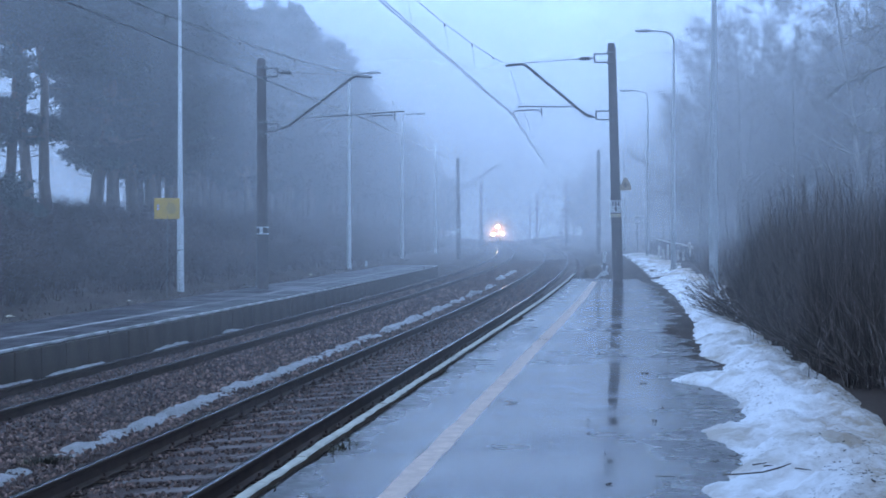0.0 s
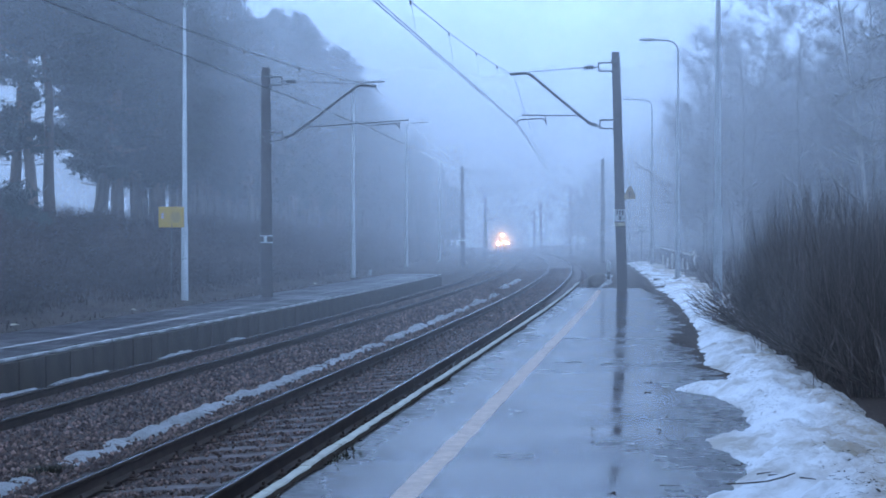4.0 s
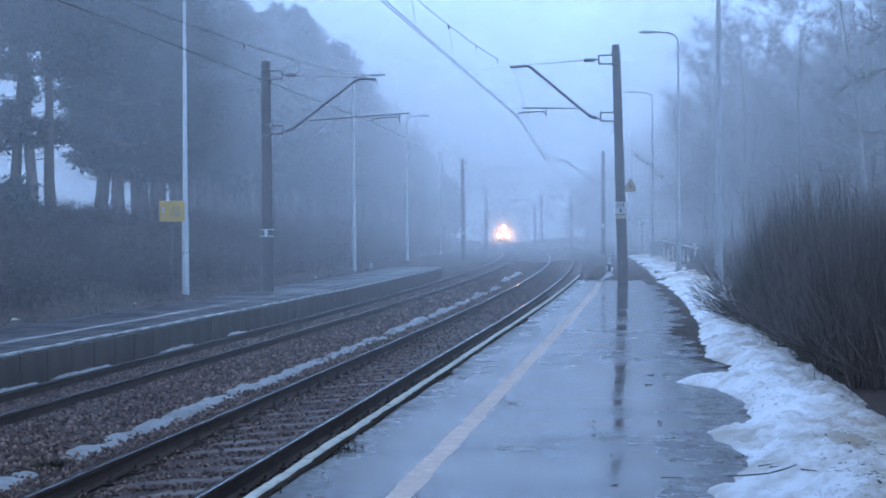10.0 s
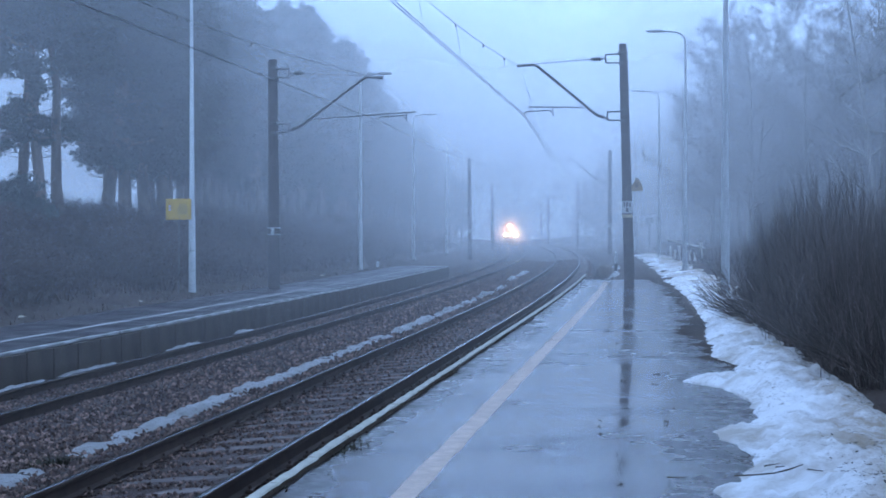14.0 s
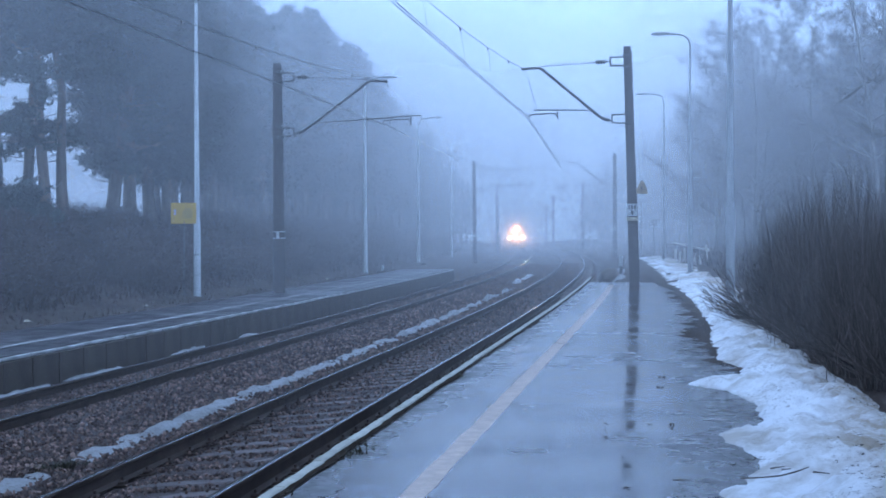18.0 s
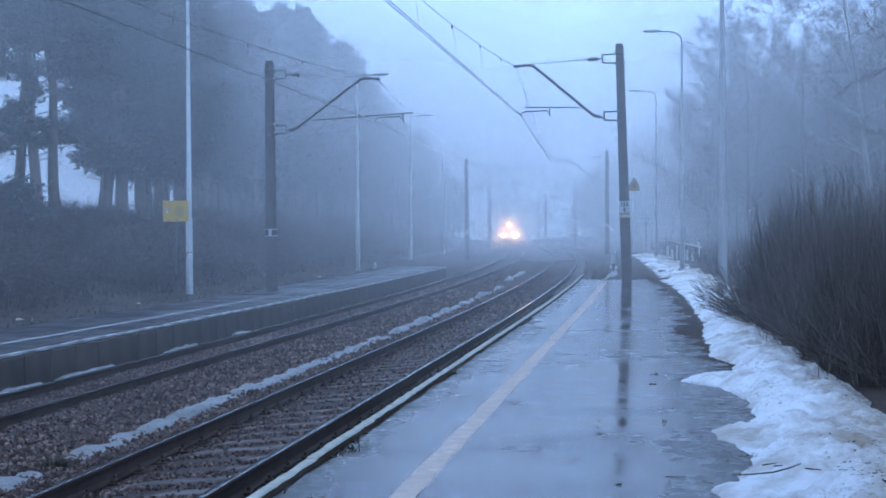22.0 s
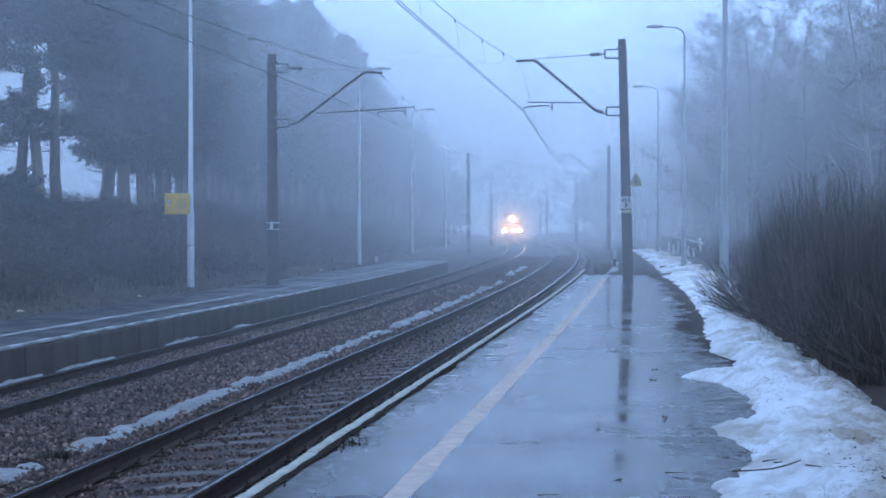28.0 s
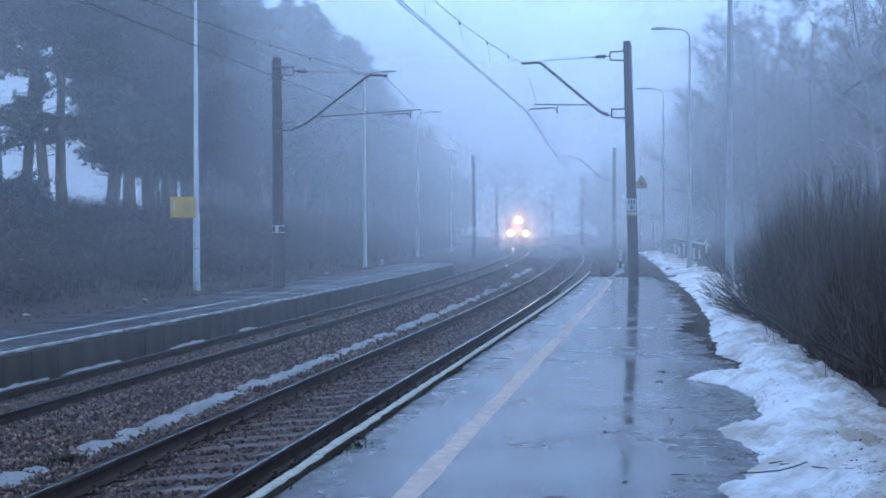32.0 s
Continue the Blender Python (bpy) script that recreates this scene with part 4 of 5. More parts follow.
# ---- fence, marker, small sign, heaps at the platform's end ----
def make_fence():
    fence = thing("wooden_railing", pose(0, 0, 0), "weathered wooden railing with a slanting top rail in snow", "fence")
    ends = [Vector((11.55, 80.0, 0)), Vector((11.05, 67.0, 0))]
    for i in range(7):
        p = ends[0].lerp(ends[1], i / 6)
        h = (0.75, 0.6, 0.85, 0.7, 0.65, 0.6, 1.05)[i]
        part("fence_post", Geo().box((0.11, 0.11, h + 0.4), (p.x, p.y, 0.2 + (h - 0.4) / 2), bevel=0.01), WOOD, fence)
    a, b = ends[0] + Vector((-0.1, 0.3, 1.28)), ends[1] + Vector((0.1, -0.3, 1.02))
    part("top_rail", Geo().tube([a, b], 0.055, 6), WOOD, fence)


make_fence()
marker = thing("track_marker_post", pose(6.68, 62.0, -0.05, 0, 2, 12), "short white and dark marker post", "marker post")
part("post", Geo().box((0.13, 0.07, 0.55), (0, 0, 0.2), bevel=0.01), FITTING, marker)
part("white_top", Geo().box((0.13, 0.08, 0.45), (0, 0, 0.70), bevel=0.01), PALE_PLATE, marker, "white painted top")
stub = thing("kilometre_stone", pose(-3.85, 75.0, ground_height(*unfold(-3.85, 75.0)) - 0.05), "small pale kilometre stone beside the far platform's end", "marker post")
part("post", Geo().box((0.13, 0.10, 0.36), (0, 0, 0.13), bevel=0.02), LAMP_HEAD, stub)
board = thing("small_track_sign", pose(12.75, 98.0, 0.1), "small grey square sign on a thin post", "sign")
part("post", Geo().tube([(0, 0, -0.3), (0, 0, 2.6)], 0.04, 6), FITTING, board)
part("panel", Geo().box((0.5, 0.02, 0.36), (0, -0.045, 2.34), bevel=0.004), LAMP_HEAD, board)
part("pale_centre", Geo().box((0.3, 0.006, 0.16), (0, -0.06, 2.34), bevel=0.002), PALE_PLATE, board)


def rock(radius, seed, squash=0.8):
    bm = bmesh.new()
    bmesh.ops.create_icosphere(bm, subdivisions=3, radius=1.0)
    for v in bm.verts:
        n = noise.fractal(v.co * 1.3 + Vector((seed, 0, 0)), 1.0, 2.0, 4)
        v.co = v.co * radius * (1 + 0.22 * n)
        v.co.z *= squash
    g = Geo()
    bm.verts.index_update()
    g.add([v.co.copy() for v in bm.verts], [[v.index for v in f.verts] for f in bm.faces])
    bm.free()
    return g


HEAP = two_tone("grey_brown_heap", (0.085, 0.068, 0.058), (0.15, 0.122, 0.105), 5, (0.8, 0.95), 0, 25, 0.8, 0.03, spec=0.1)
for x, y, r, z in ((6.05, 60.0, 0.38, 0.95), (5.3, 66.0, 0.35, 0.7)):
    heap = thing("soil_heap", pose(x, y, ground_height(*unfold(x, y)) + 0.22), "dark heap of soil and dead grass at the platform end", "soil heap", "heaps at the platform end")
    part("mound", rock(r, x * 3, z), HEAP, heap, smooth=True)
snow_sheet("snow_patch", 55.0, 72.0, 0.25, lambda y: 2.0 + 0.25 * rough3(3, y, 9, 0.4, 4), lambda y: 2.75 + 0.3 * rough3(5, y, 9, 0.4, 4), lambda y: 0.05 + 0.08 * rough3(7, y, 9, 0.5),
           lambda u, y: ground_height(u, y) + 0.01, "thin melting snow patch beyond the platform end", 8, 3.0)


# ---- fallen leaves and sticks ----
def make_litter():
    rnd = random.Random(21)
    models = []
    for k in range(9):
        g = Geo()
        for j in range(rnd.choice((2, 3, 4, 5))):
            a = rnd.uniform(0, 6.28)
            l, w = rnd.uniform(0.018, 0.065), rnd.uniform(0.002, 0.007)
            d, s = Vector((math.cos(a), math.sin(a), 0)), Vector((-math.sin(a), math.cos(a), 0))
            up = Vector((0, 0, 1))
            g.add([up * 0.001, d * l * 0.5 + s * w + up * 0.002, d * l + up * rnd.uniform(0.002, 0.022), d * l * 0.5 - s * w + up * 0.002, d * l * 0.5 + up * rnd.uniform(0.006, 0.014)],
                  [(0, 4, 1), (1, 4, 2), (2, 4, 3), (3, 4, 0)])
        models.append(g.mesh("fallen_leaf", DEAD_LEAF))
    for i in range(58):
        y = 8 + 20 * rnd.random() ** 1.6
        u = 2.6 + 1.75 * rnd.random() ** 0.6
        q = at(u, y, plat_z(u, y))
        ob = new("fallen_leaf", models[rnd.randrange(9)])
        ob.matrix_basis = pose(*q, 0, 0, rnd.uniform(0, 360)) @ Matrix.Scale(rnd.uniform(0.35, 0.95), 4)
        tagged(ob, "curled dead brown leaf on the wet platform", "leaf", "fallen leaves")
    for pts in (((4.26, 8.80, 0.46), (4.36, 8.79, 0.468), (4.48, 8.81, 0.478), (4.57, 8.90, 0.487), (4.65, 9.01, 0.497)),
                ((4.44, 9.03, 0.482), (4.52, 9.07, 0.49)), ((4.66, 8.86, 0.495), (4.74, 8.80, 0.497)), ((4.50, 8.98, 0.485), (4.55, 9.0, 0.488)),
                ((3.38, 12.2, 0.32), (3.42, 12.0, 0.33)), ((3.2, 8.7, 0.318), (3.32, 8.72, 0.32)), ((3.9, 9.55, 0.32), (4.02, 9.5, 0.33))):
        g = Geo().tube([at(*p) for p in pts], [0.0045] * (len(pts) - 1) + [0.0025], 5)
        tagged(new("fallen_twig", g.mesh("fallen_twig", DEAD_LEAF)), "thin dark fallen twig", "twig", "fallen twigs")


make_litter()


def grass_tuft(u, y, z, seed, height, count):
    rnd = random.Random(seed)
    g = Geo()
    for i in range(count):
        a = rnd.uniform(0, 6.28)
        r = rnd.random() * 0.13
        p = Vector((math.cos(a) * r, math.sin(a) * r, -0.01))
        d = Vector((math.cos(a) * 0.5 + rnd.uniform(-0.3, 0.3), math.sin(a) * 0.5 + rnd.uniform(-0.3, 0.3), 1)).normalized()
        s = Vector((-math.sin(a), math.cos(a), 0)) * 0.006
        h = height * rnd.uniform(0.4, 1.0)
        q = p + d * h * 0.6
        g.add([p - s, p + s, q + s * 0.7, q - s * 0.7, q + (d + Vector((d.x, d.y, -0.6))).normalized() * h * 0.5], [(0, 1, 2, 3), (3, 2, 4)])
    ob = tagged(new("grass_tuft", g.mesh("grass_tuft", OLIVE)), "small tuft of dark wet grass", "grass tuft", kind="stuff")
    ob.matrix_basis = pose(*at(u, y, z))


for n, (u, y, h, c) in enumerate(((-1.68, 13.62, 0.16, 120), (-1.8, 13.45, 0.12, 70), (-1.55, 13.8, 0.1, 60), (-2.3, 17.0, 0.08, 40))):
    grass_tuft(u, y, bed_height(u, y), n, h, c)
for n, (u, y, h, c) in enumerate(((1.72, 10.3, 0.05, 60), (1.76, 10.55, 0.06, 70), (1.74, 10.9, 0.04, 40), (1.70, 8.9, 0.04, 40), (1.72, 16.0, 0.05, 40))):
    grass_tuft(u, y, plat_z(u, y), 20 + n, h, c)


def make_cracks():
    """Fine open cracks across the asphalt."""
    floor = bpy.data.objects["platform_floor"]
    for pts in (((1.78, 20.9), (2.0, 20.7), (2.3, 20.85), (2.7, 20.7)), ((3.1, 34.0), (3.4, 33.8), (3.75, 34.0)), ((2.9, 27.5), (3.3, 27.2), (3.5, 27.3))):
        line = []
        for (a, b), (c, d) in zip(pts, pts[1:]):
            line += [(a + (c - a) * i / 6, b + (d - b) * i / 6) for i in range(6)]
        g = Geo()
        for i, (u, y) in enumerate(line):
            y += 0.03 * rough3(u, y, 6, 9.0)
            w = 0.022 * (0.4 + abs(rough3(u, y, 8, 7.0)))
            for v in (-w, w):
                q = at(u, y + v)
                g.v.append((q.x, q.y, plat_z(u, y + v) + 0.004))
        g.f = [(2 * i, 2 * i + 2, 2 * i + 3, 2 * i + 1) for i in range(len(line) - 1)]
        g.k = [0] * len(g.f)
        part("crack", g, MOSS, floor, "dark crack in the asphalt")


make_cracks()
for u, y, rz in ((-9.15, 29.5, 20), (-8.95, 58.0, 70), (-8.9, 36.0, 120)):
    g = Geo().add([(-0.09, -0.05, 0.01), (0.08, -0.06, 0.03), (0.1, 0.05, 0.015), (-0.07, 0.06, 0.05), (0.0, 0.0, 0.06)], [(0, 1, 4), (1, 2, 4), (2, 3, 4), (3, 0, 4)])
    ob = tagged(new("paper_scrap", g.mesh("paper_scrap", BUFF)), "crumpled pale scrap of paper in the grass", "litter", "litter")
    ob.matrix_basis = pose(*at(u, y, max(ground_height(u, y), -0.05) + 0.03), 0, 0, rz)


# ---- trees and shrubs ----
def bough(g, rnd, p, d, length, radius, sides, bend=0.25, parts=3, lift=0.0):
    pts, rad = [p.copy()], [radius]
    q = p.copy()
    d = d.normalized()
    for i in range(parts):
        d = (d + Vector((rnd.uniform(-1, 1), rnd.uniform(-1, 1), rnd.uniform(-1, 1) + lift)) * bend).normalized()
        q = q + d * length / parts
        pts.append(q.copy())
        rad.append(radius * (1 - 0.8 * (i + 1) / parts))
    g.tube(pts, rad, sides, False)
    return pts, d


def tuft(g, rnd, p, d, size, count, wide=0.12):
    for i in range(count):
        v = (d * 0.7 + Vector((rnd.uniform(-1, 1), rnd.uniform(-1, 1), rnd.uniform(-0.7, 1)))).normalized()
        s = v.orthogonal().normalized()
        s = Matrix.Rotation(rnd.uniform(0, 6.28), 3, v) @ s
        l = size * rnd.uniform(0.6, 1.15)
        w = size * wide
        g.add([p + s * w, p - s * w, p + v * l], [(0, 1, 2)])


def pine_meshes(seed, height, clear, spread, snags=7):
    rnd = random.Random(seed)
    wood, needles = Geo(), Geo()
    trunk = [Vector((0, 0, -0.6))]
    lean = Vector((rnd.uniform(-0.04, 0.04), rnd.uniform(-0.04, 0.04), 0))
    for i in range(1, 9):
        z = height * i / 8
        trunk.append(Vector((lean.x * z + rnd.uniform(-0.08, 0.08), lean.y * z + rnd.uniform(-0.08, 0.08), z)))
    r0 = height * 0.0185
    wood.tube(trunk, [r0 * 1.25] + [r0 * (1 - 0.88 * (i / 8)) for i in range(1, 9)], 9, False)

    def stem(z):
        i = min(7, max(0, int(z / height * 8)))
        t = z / height * 8 - i
        a = trunk[i] if i else Vector((0, 0, 0))
        return a.lerp(trunk[i + 1], t)
    # dead snags below the crown
    for i in range(snags):
        z = rnd.uniform(clear * 0.3, clear)
        a = rnd.uniform(0, 6.28)
        pts, d = bough(wood, rnd, stem(z), Vector((math.cos(a), math.sin(a), rnd.uniform(-0.35, 0.15))), rnd.uniform(0.6, 1.9), 0.03, 4, 0.3, 4)
        bough(wood, rnd, pts[2], d + Vector((rnd.uniform(-1, 1), rnd.uniform(-1, 1), 0)), 0.6, 0.014, 3, 0.3, 2)
    z = clear
    while z < height - 0.2:
        k = (z - clear) / (height - clear)
        reach = spread * (math.sin(math.pi * min(1, 0.28 + 0.72 * k)) ** 0.8) * rnd.uniform(0.75, 1.15) + 0.3
        for j in range(rnd.choice((3, 4, 4, 5))):
            a = rnd.uniform(0, 6.28)
            p = stem(z + rnd.uniform(-0.15, 0.15))
            r = reach * rnd.uniform(0.55, 1.1)
            pts, d = bough(wood, rnd, p, Vector((math.cos(a), math.sin(a), 0.12 + 0.5 * k)), r, 0.02 + 0.022 * r / 2, 4, 0.22, 4, 0.25)
            for q in pts[1:]:
                far = (q - p).length / max(r, 0.1)
                for n in range(3 if far < 0.5 else 6):
                    o = q + Vector((rnd.gauss(0, 0.24), rnd.gauss(0, 0.24), rnd.gauss(0.05, 0.15)))
                    tuft(needles, rnd, o, d, rnd.uniform(0.26, 0.44), 18, 0.15)
        z += 0.55 + 0.1 * rnd.random()
    for i in range(8):
        tuft(needles, rnd, stem(height - 0.1) + Vector((rnd.gauss(0, 0.2), rnd.gauss(0, 0.2), rnd.uniform(-0.4, 0.4))), Vector((0, 0, 1)), 0.45, 9)
    return wood.mesh("trunk", BARK, smooth=True), needles.mesh("crown", NEEDLES)


def bare_tree_meshes(seed, height, low):
    rnd = random.Random(seed)
    wood, twigs = Geo(), Geo()
    trunk, _ = bough(wood, rnd, Vector((0, 0, -0.5)), Vector((rnd.uniform(-0.1, 0.1), rnd.uniform(-0.1, 0.1), 1)), height * 0.95, height * 0.0125, 8, 0.05, 8, 0.3)

    def grow(p, d, length, radius, depth):
        if depth == 0:
            for i in range(7):
                v = (d + Vector((rnd.uniform(-1, 1), rnd.uniform(-1, 1), rnd.uniform(-0.5, 0.9))) * 1.0).normalized()
                bough(twigs, rnd, p, v, length * rnd.uniform(0.7, 1.5), 0.007, 3, 0.25, 2, 0.1)
            return
        pts, e = bough(wood if depth > 1 else twigs, rnd, p, d, length, radius, 5 if depth > 1 else 3, 0.22, 3, 0.12)
        for i in range(1, len(pts)):
            for j in range(2):
                v = (e * 0.9 + Vector((rnd.uniform(-1, 1), rnd.uniform(-1, 1), rnd.uniform(-0.5, 0.8)))).normalized()
                grow(pts[i], v, length * rnd.uniform(0.42, 0.62), radius * 0.45, depth - 1)
    for i, p in enumerate(trunk[1:], 1):
        z = p.z / height
        if z < low:
            continue
        for j in range(3):
            a = rnd.uniform(0, 6.28)
            grow(p, Vector((math.cos(a), math.sin(a), 0.35 + 0.5 * z)), height * 0.24 * (1.15 - 0.6 * z), height * 0.005 * (1.2 - z), 2)
    return wood.mesh("trunk", GREY_BARK, smooth=True), twigs.mesh("crown", TWIG)


def plant(name, m, meshes, label, category, group):
    t = thing(name, m, label, category, group)
    for me, mat in zip(meshes, (None, None)):
        ob = new(me.name.split(".")[0], me)
        ob.parent = t
    return t


PINES = [pine_meshes(40 + i, h, c, s) for i, (h, c, s) in enumerate(((13.5, 2.4, 2.7), (14.5, 2.2, 2.9), (12.4, 1.9, 2.6), (14.0, 2.7, 2.6)))]

def near_pine_meshes(seed, height, clear, spread, low, snags, girth):
    """A pine seen near by: rounded clumps of short needles at the ends of forked boughs; low: heights of single boughs below the crown."""
    rnd = random.Random(seed)
    wood, needles = Geo(), Geo()
    trunk = [Vector((0, 0, -0.5))] + [Vector((0.05 * rnd.uniform(-1, 1) * i, 0.05 * rnd.uniform(-1, 1) * i, height * i / 7)) for i in range(1, 8)]
    wood.tube(trunk, [girth * 1.2] + [girth * (1 - 0.85 * i / 7) for i in range(1, 8)], 10, False)

    def stem(z):
        t = max(0.0, min(6.99, z / height * 7))
        a = trunk[int(t)] if int(t) else Vector((0, 0, 0))
        return a.lerp(trunk[int(t) + 1], t - int(t))

    def clump(c, size):
        for n in range(int(30 * size / 0.4)):
            o = c + Vector((rnd.gauss(0, size * 0.55), rnd.gauss(0, size * 0.55), rnd.gauss(0, size * 0.4)))
            tuft(needles, rnd, o, Vector((0, 0, 0.4)), rnd.uniform(0.11, 0.19), 11, 0.13)

    def arm(z, reach, up, full=1.0):
        a = rnd.uniform(0, 6.28)
        pts, d = bough(wood, rnd, stem(z), Vector((math.cos(a), math.sin(a), up)), reach, 0.02 + 0.018 * reach, 5, 0.2, 4, 0.2)
        for q in pts[2:]:
            clump(q, rnd.uniform(0.32, 0.5) * full)
            for k in range(2):
                tip, e = bough(wood, rnd, q, d + Vector((rnd.uniform(-0.9, 0.9), rnd.uniform(-0.9, 0.9), rnd.uniform(-0.2, 0.5))), reach * 0.3, 0.014, 3, 0.2, 2)
                clump(tip[-1], rnd.uniform(0.26, 0.42) * full)
    for i in range(snags):
        z, a = rnd.uniform(clear * 0.25, clear), rnd.uniform(0, 6.28)
        pts, d = bough(wood, rnd, stem(z), Vector((math.cos(a), math.sin(a), rnd.uniform(-0.4, 0.1))), rnd.uniform(0.6, 1.7), 0.026, 4, 0.3, 4)
        for k in (2, 3):
            bough(wood, rnd, pts[k], d + Vector((rnd.uniform(-1, 1), rnd.uniform(-1, 1), 0)), 0.5, 0.012, 3, 0.3, 2)
    for z in low:
        for k in range(2):
            arm(z + rnd.uniform(-0.25, 0.25), spread * rnd.uniform(0.25, 0.75), rnd.uniform(-0.3, 0.15), 0.62)
    z = clear
    while z < height - 0.3:
        k = (z - clear) / (height - clear)
        for j in range(5):
            arm(z + rnd.uniform(-0.2, 0.2), spread * (0.75 + 0.45 * math.sin(math.pi * min(1.0, 0.2 + 0.8 * k))) * rnd.uniform(0.6, 1.0), 0.1 + 0.4 * k)
        z += 0.62
    return wood.mesh("trunk", BARK, smooth=True), needles.mesh("crown", NEEDLES)


OPEN_PINES = [near_pine_meshes(140 + i, h, c, sp, low, 14, 0.20) for i, (h, c, sp, low) in enumerate(((10.5, 6.0, 2.1, (2.9, 3.5)), (11.0, 5.0, 2.2, (2.9, 3.4, 3.9))))]
LACY_PINE = near_pine_meshes(163, 11.5, 4.8, 1.9, (2.5, 2.9, 3.3, 3.8), 10, 0.26)
EDGE_PINES = [near_pine_meshes(150 + i, h, c, sp, (), 4, 0.27) for i, (h, c, sp) in enumerate(((11.0, 2.2, 1.9), (12.0, 2.5, 2.0)))]
YOUNG_PINE = near_pine_meshes(77, 1.5, 0.15, 0.75, (), 2, 0.05)


def plant_pines():
    rnd = random.Random(31)
    for row, u in enumerate((-19.6, -22.6, -26.0, -30.5, -16.3, -14.2)):
        y = (68.0, 90.0, 116.0, 136.0, 104.0, 132.0)[row]
        while y < 290:
            uu, yy = u + rnd.uniform(-1.2, 1.2), y + rnd.uniform(-1.1, 1.1)
            plant("pine_tree", pose(*at(uu, yy, ground_height(uu, yy) - 0.05), rnd.uniform(-2, 2), rnd.uniform(-2, 2), rnd.uniform(0, 360)) @ Matrix.Scale((1.0, 1.0, 1.0, 1.0, 0.88, 0.76)[row] * rnd.uniform(0.92, 1.06), 4), PINES[rnd.randrange(4)],
                  "tall dark pine tree with bare lower trunk in fog", "pine tree", "pine wood")
            y += (2.9 + 0.009 * y) * rnd.uniform(0.75, 1.25)
    for x, y, k, size in ((-11.2, 86.0, 0, 0.92), (-10.5, 91.0, 2, 1.04), (-9.9, 95.5, 1, 0.95), (-10.9, 100.0, 3, 1.0), (-9.0, 101.5, 0, 0.98)):
        plant("pine_tree", pose(x, y, ground_height(*unfold(x, y)) - 0.05, 0, 0, 57 * k + y) @ Matrix.Scale(size, 4), PINES[k],
              "tall dark pine tree with bare lower trunk in fog", "pine tree", "pine wood")
    for x, y, k, ry, rz in ((-14.1, 48.0, 0, 7, 30), (-13.15, 47.5, 1, 4, 160), (-12.75, 48.3, 0, 5, 250), (-15.7, 50.5, 0, 3, 80)):
        plant("open_pine_tree", pose(x, y, ground_height(*unfold(x, y)) - 0.05, 0, ry, rz), OPEN_PINES[k], "open pine tree with dead snags and dark tufted boughs", "pine tree", "pine wood")
    plant("forest_edge_pine_tree", pose(-13.1, 56.0, ground_height(*unfold(-13.1, 56.0)) - 0.05, 0, 7, 10), LACY_PINE, "dark pine with an open crown and dead snags", "pine tree", "pine wood")
    for x, y, k, ry, rz in ( (-12.55, 57.0, 1, 2, 100), (-12.05, 58.5, 0, 4, 200), (-11.75, 60.0, 1, 0, 320), (-12.4, 64.5, 0, 1, 60), (-12.1, 68.5, 1, -1, 150), (-12.2, 74.0, 0, 1, 250), (-12.4, 80.0, 1, 0, 30)):
        plant("forest_edge_pine_tree", pose(x, y, ground_height(*unfold(x, y)) - 0.05, 0, ry, rz), EDGE_PINES[k], "dark thick-trunked pine with a dense crown at the wood's edge", "pine tree", "pine wood")
    for x, y, rz, k in ((-13.95, 46.0, 20, 1.0), (-12.75, 46.2, 200, 0.5), (-13.3, 46.6, 90, 0.6)):
        plant("young_pine_tree", pose(x, y, ground_height(*unfold(x, y)), 0, 0, rz) @ Matrix.Scale(k, 4), YOUNG_PINE, "young dark pine with low boughs on the bank", "pine tree", "pine wood")


plant_pines()

BARE = [bare_tree_meshes(60 + i, h, l) for i, (h, l) in enumerate(((13.0, 0.12), (11.5, 0.08), (14.0, 0.16), (8.0, 0.05)))]


def plant_bare_trees():
    rnd = random.Random(17)
    for row, u in enumerate((10.0, 13.5, 17.0, 21.0, 26.0)):
        y = (86.0, 74.0, 67.0, 63.5, 60.0)[row]
        while y < 280:
            uu, yy = u + rnd.uniform(-1.3, 1.3), y + rnd.uniform(-1.2, 1.2)
            k = rnd.randrange(4)
            plant("bare_tree", pose(*at(uu, yy, ground_height(uu, yy)), rnd.uniform(-3, 3), rnd.uniform(-3, 3), rnd.uniform(0, 360)) @ Matrix.Scale((0.74, 0.86, 0.95, 1.0, 1.0)[row], 4), BARE[k],
                  "leafless grey tree with fine twigs in fog", "bare tree", "leafless wood")
            y += (2.6 + 0.01 * y) * rnd.uniform(0.75, 1.25)


plant_bare_trees()


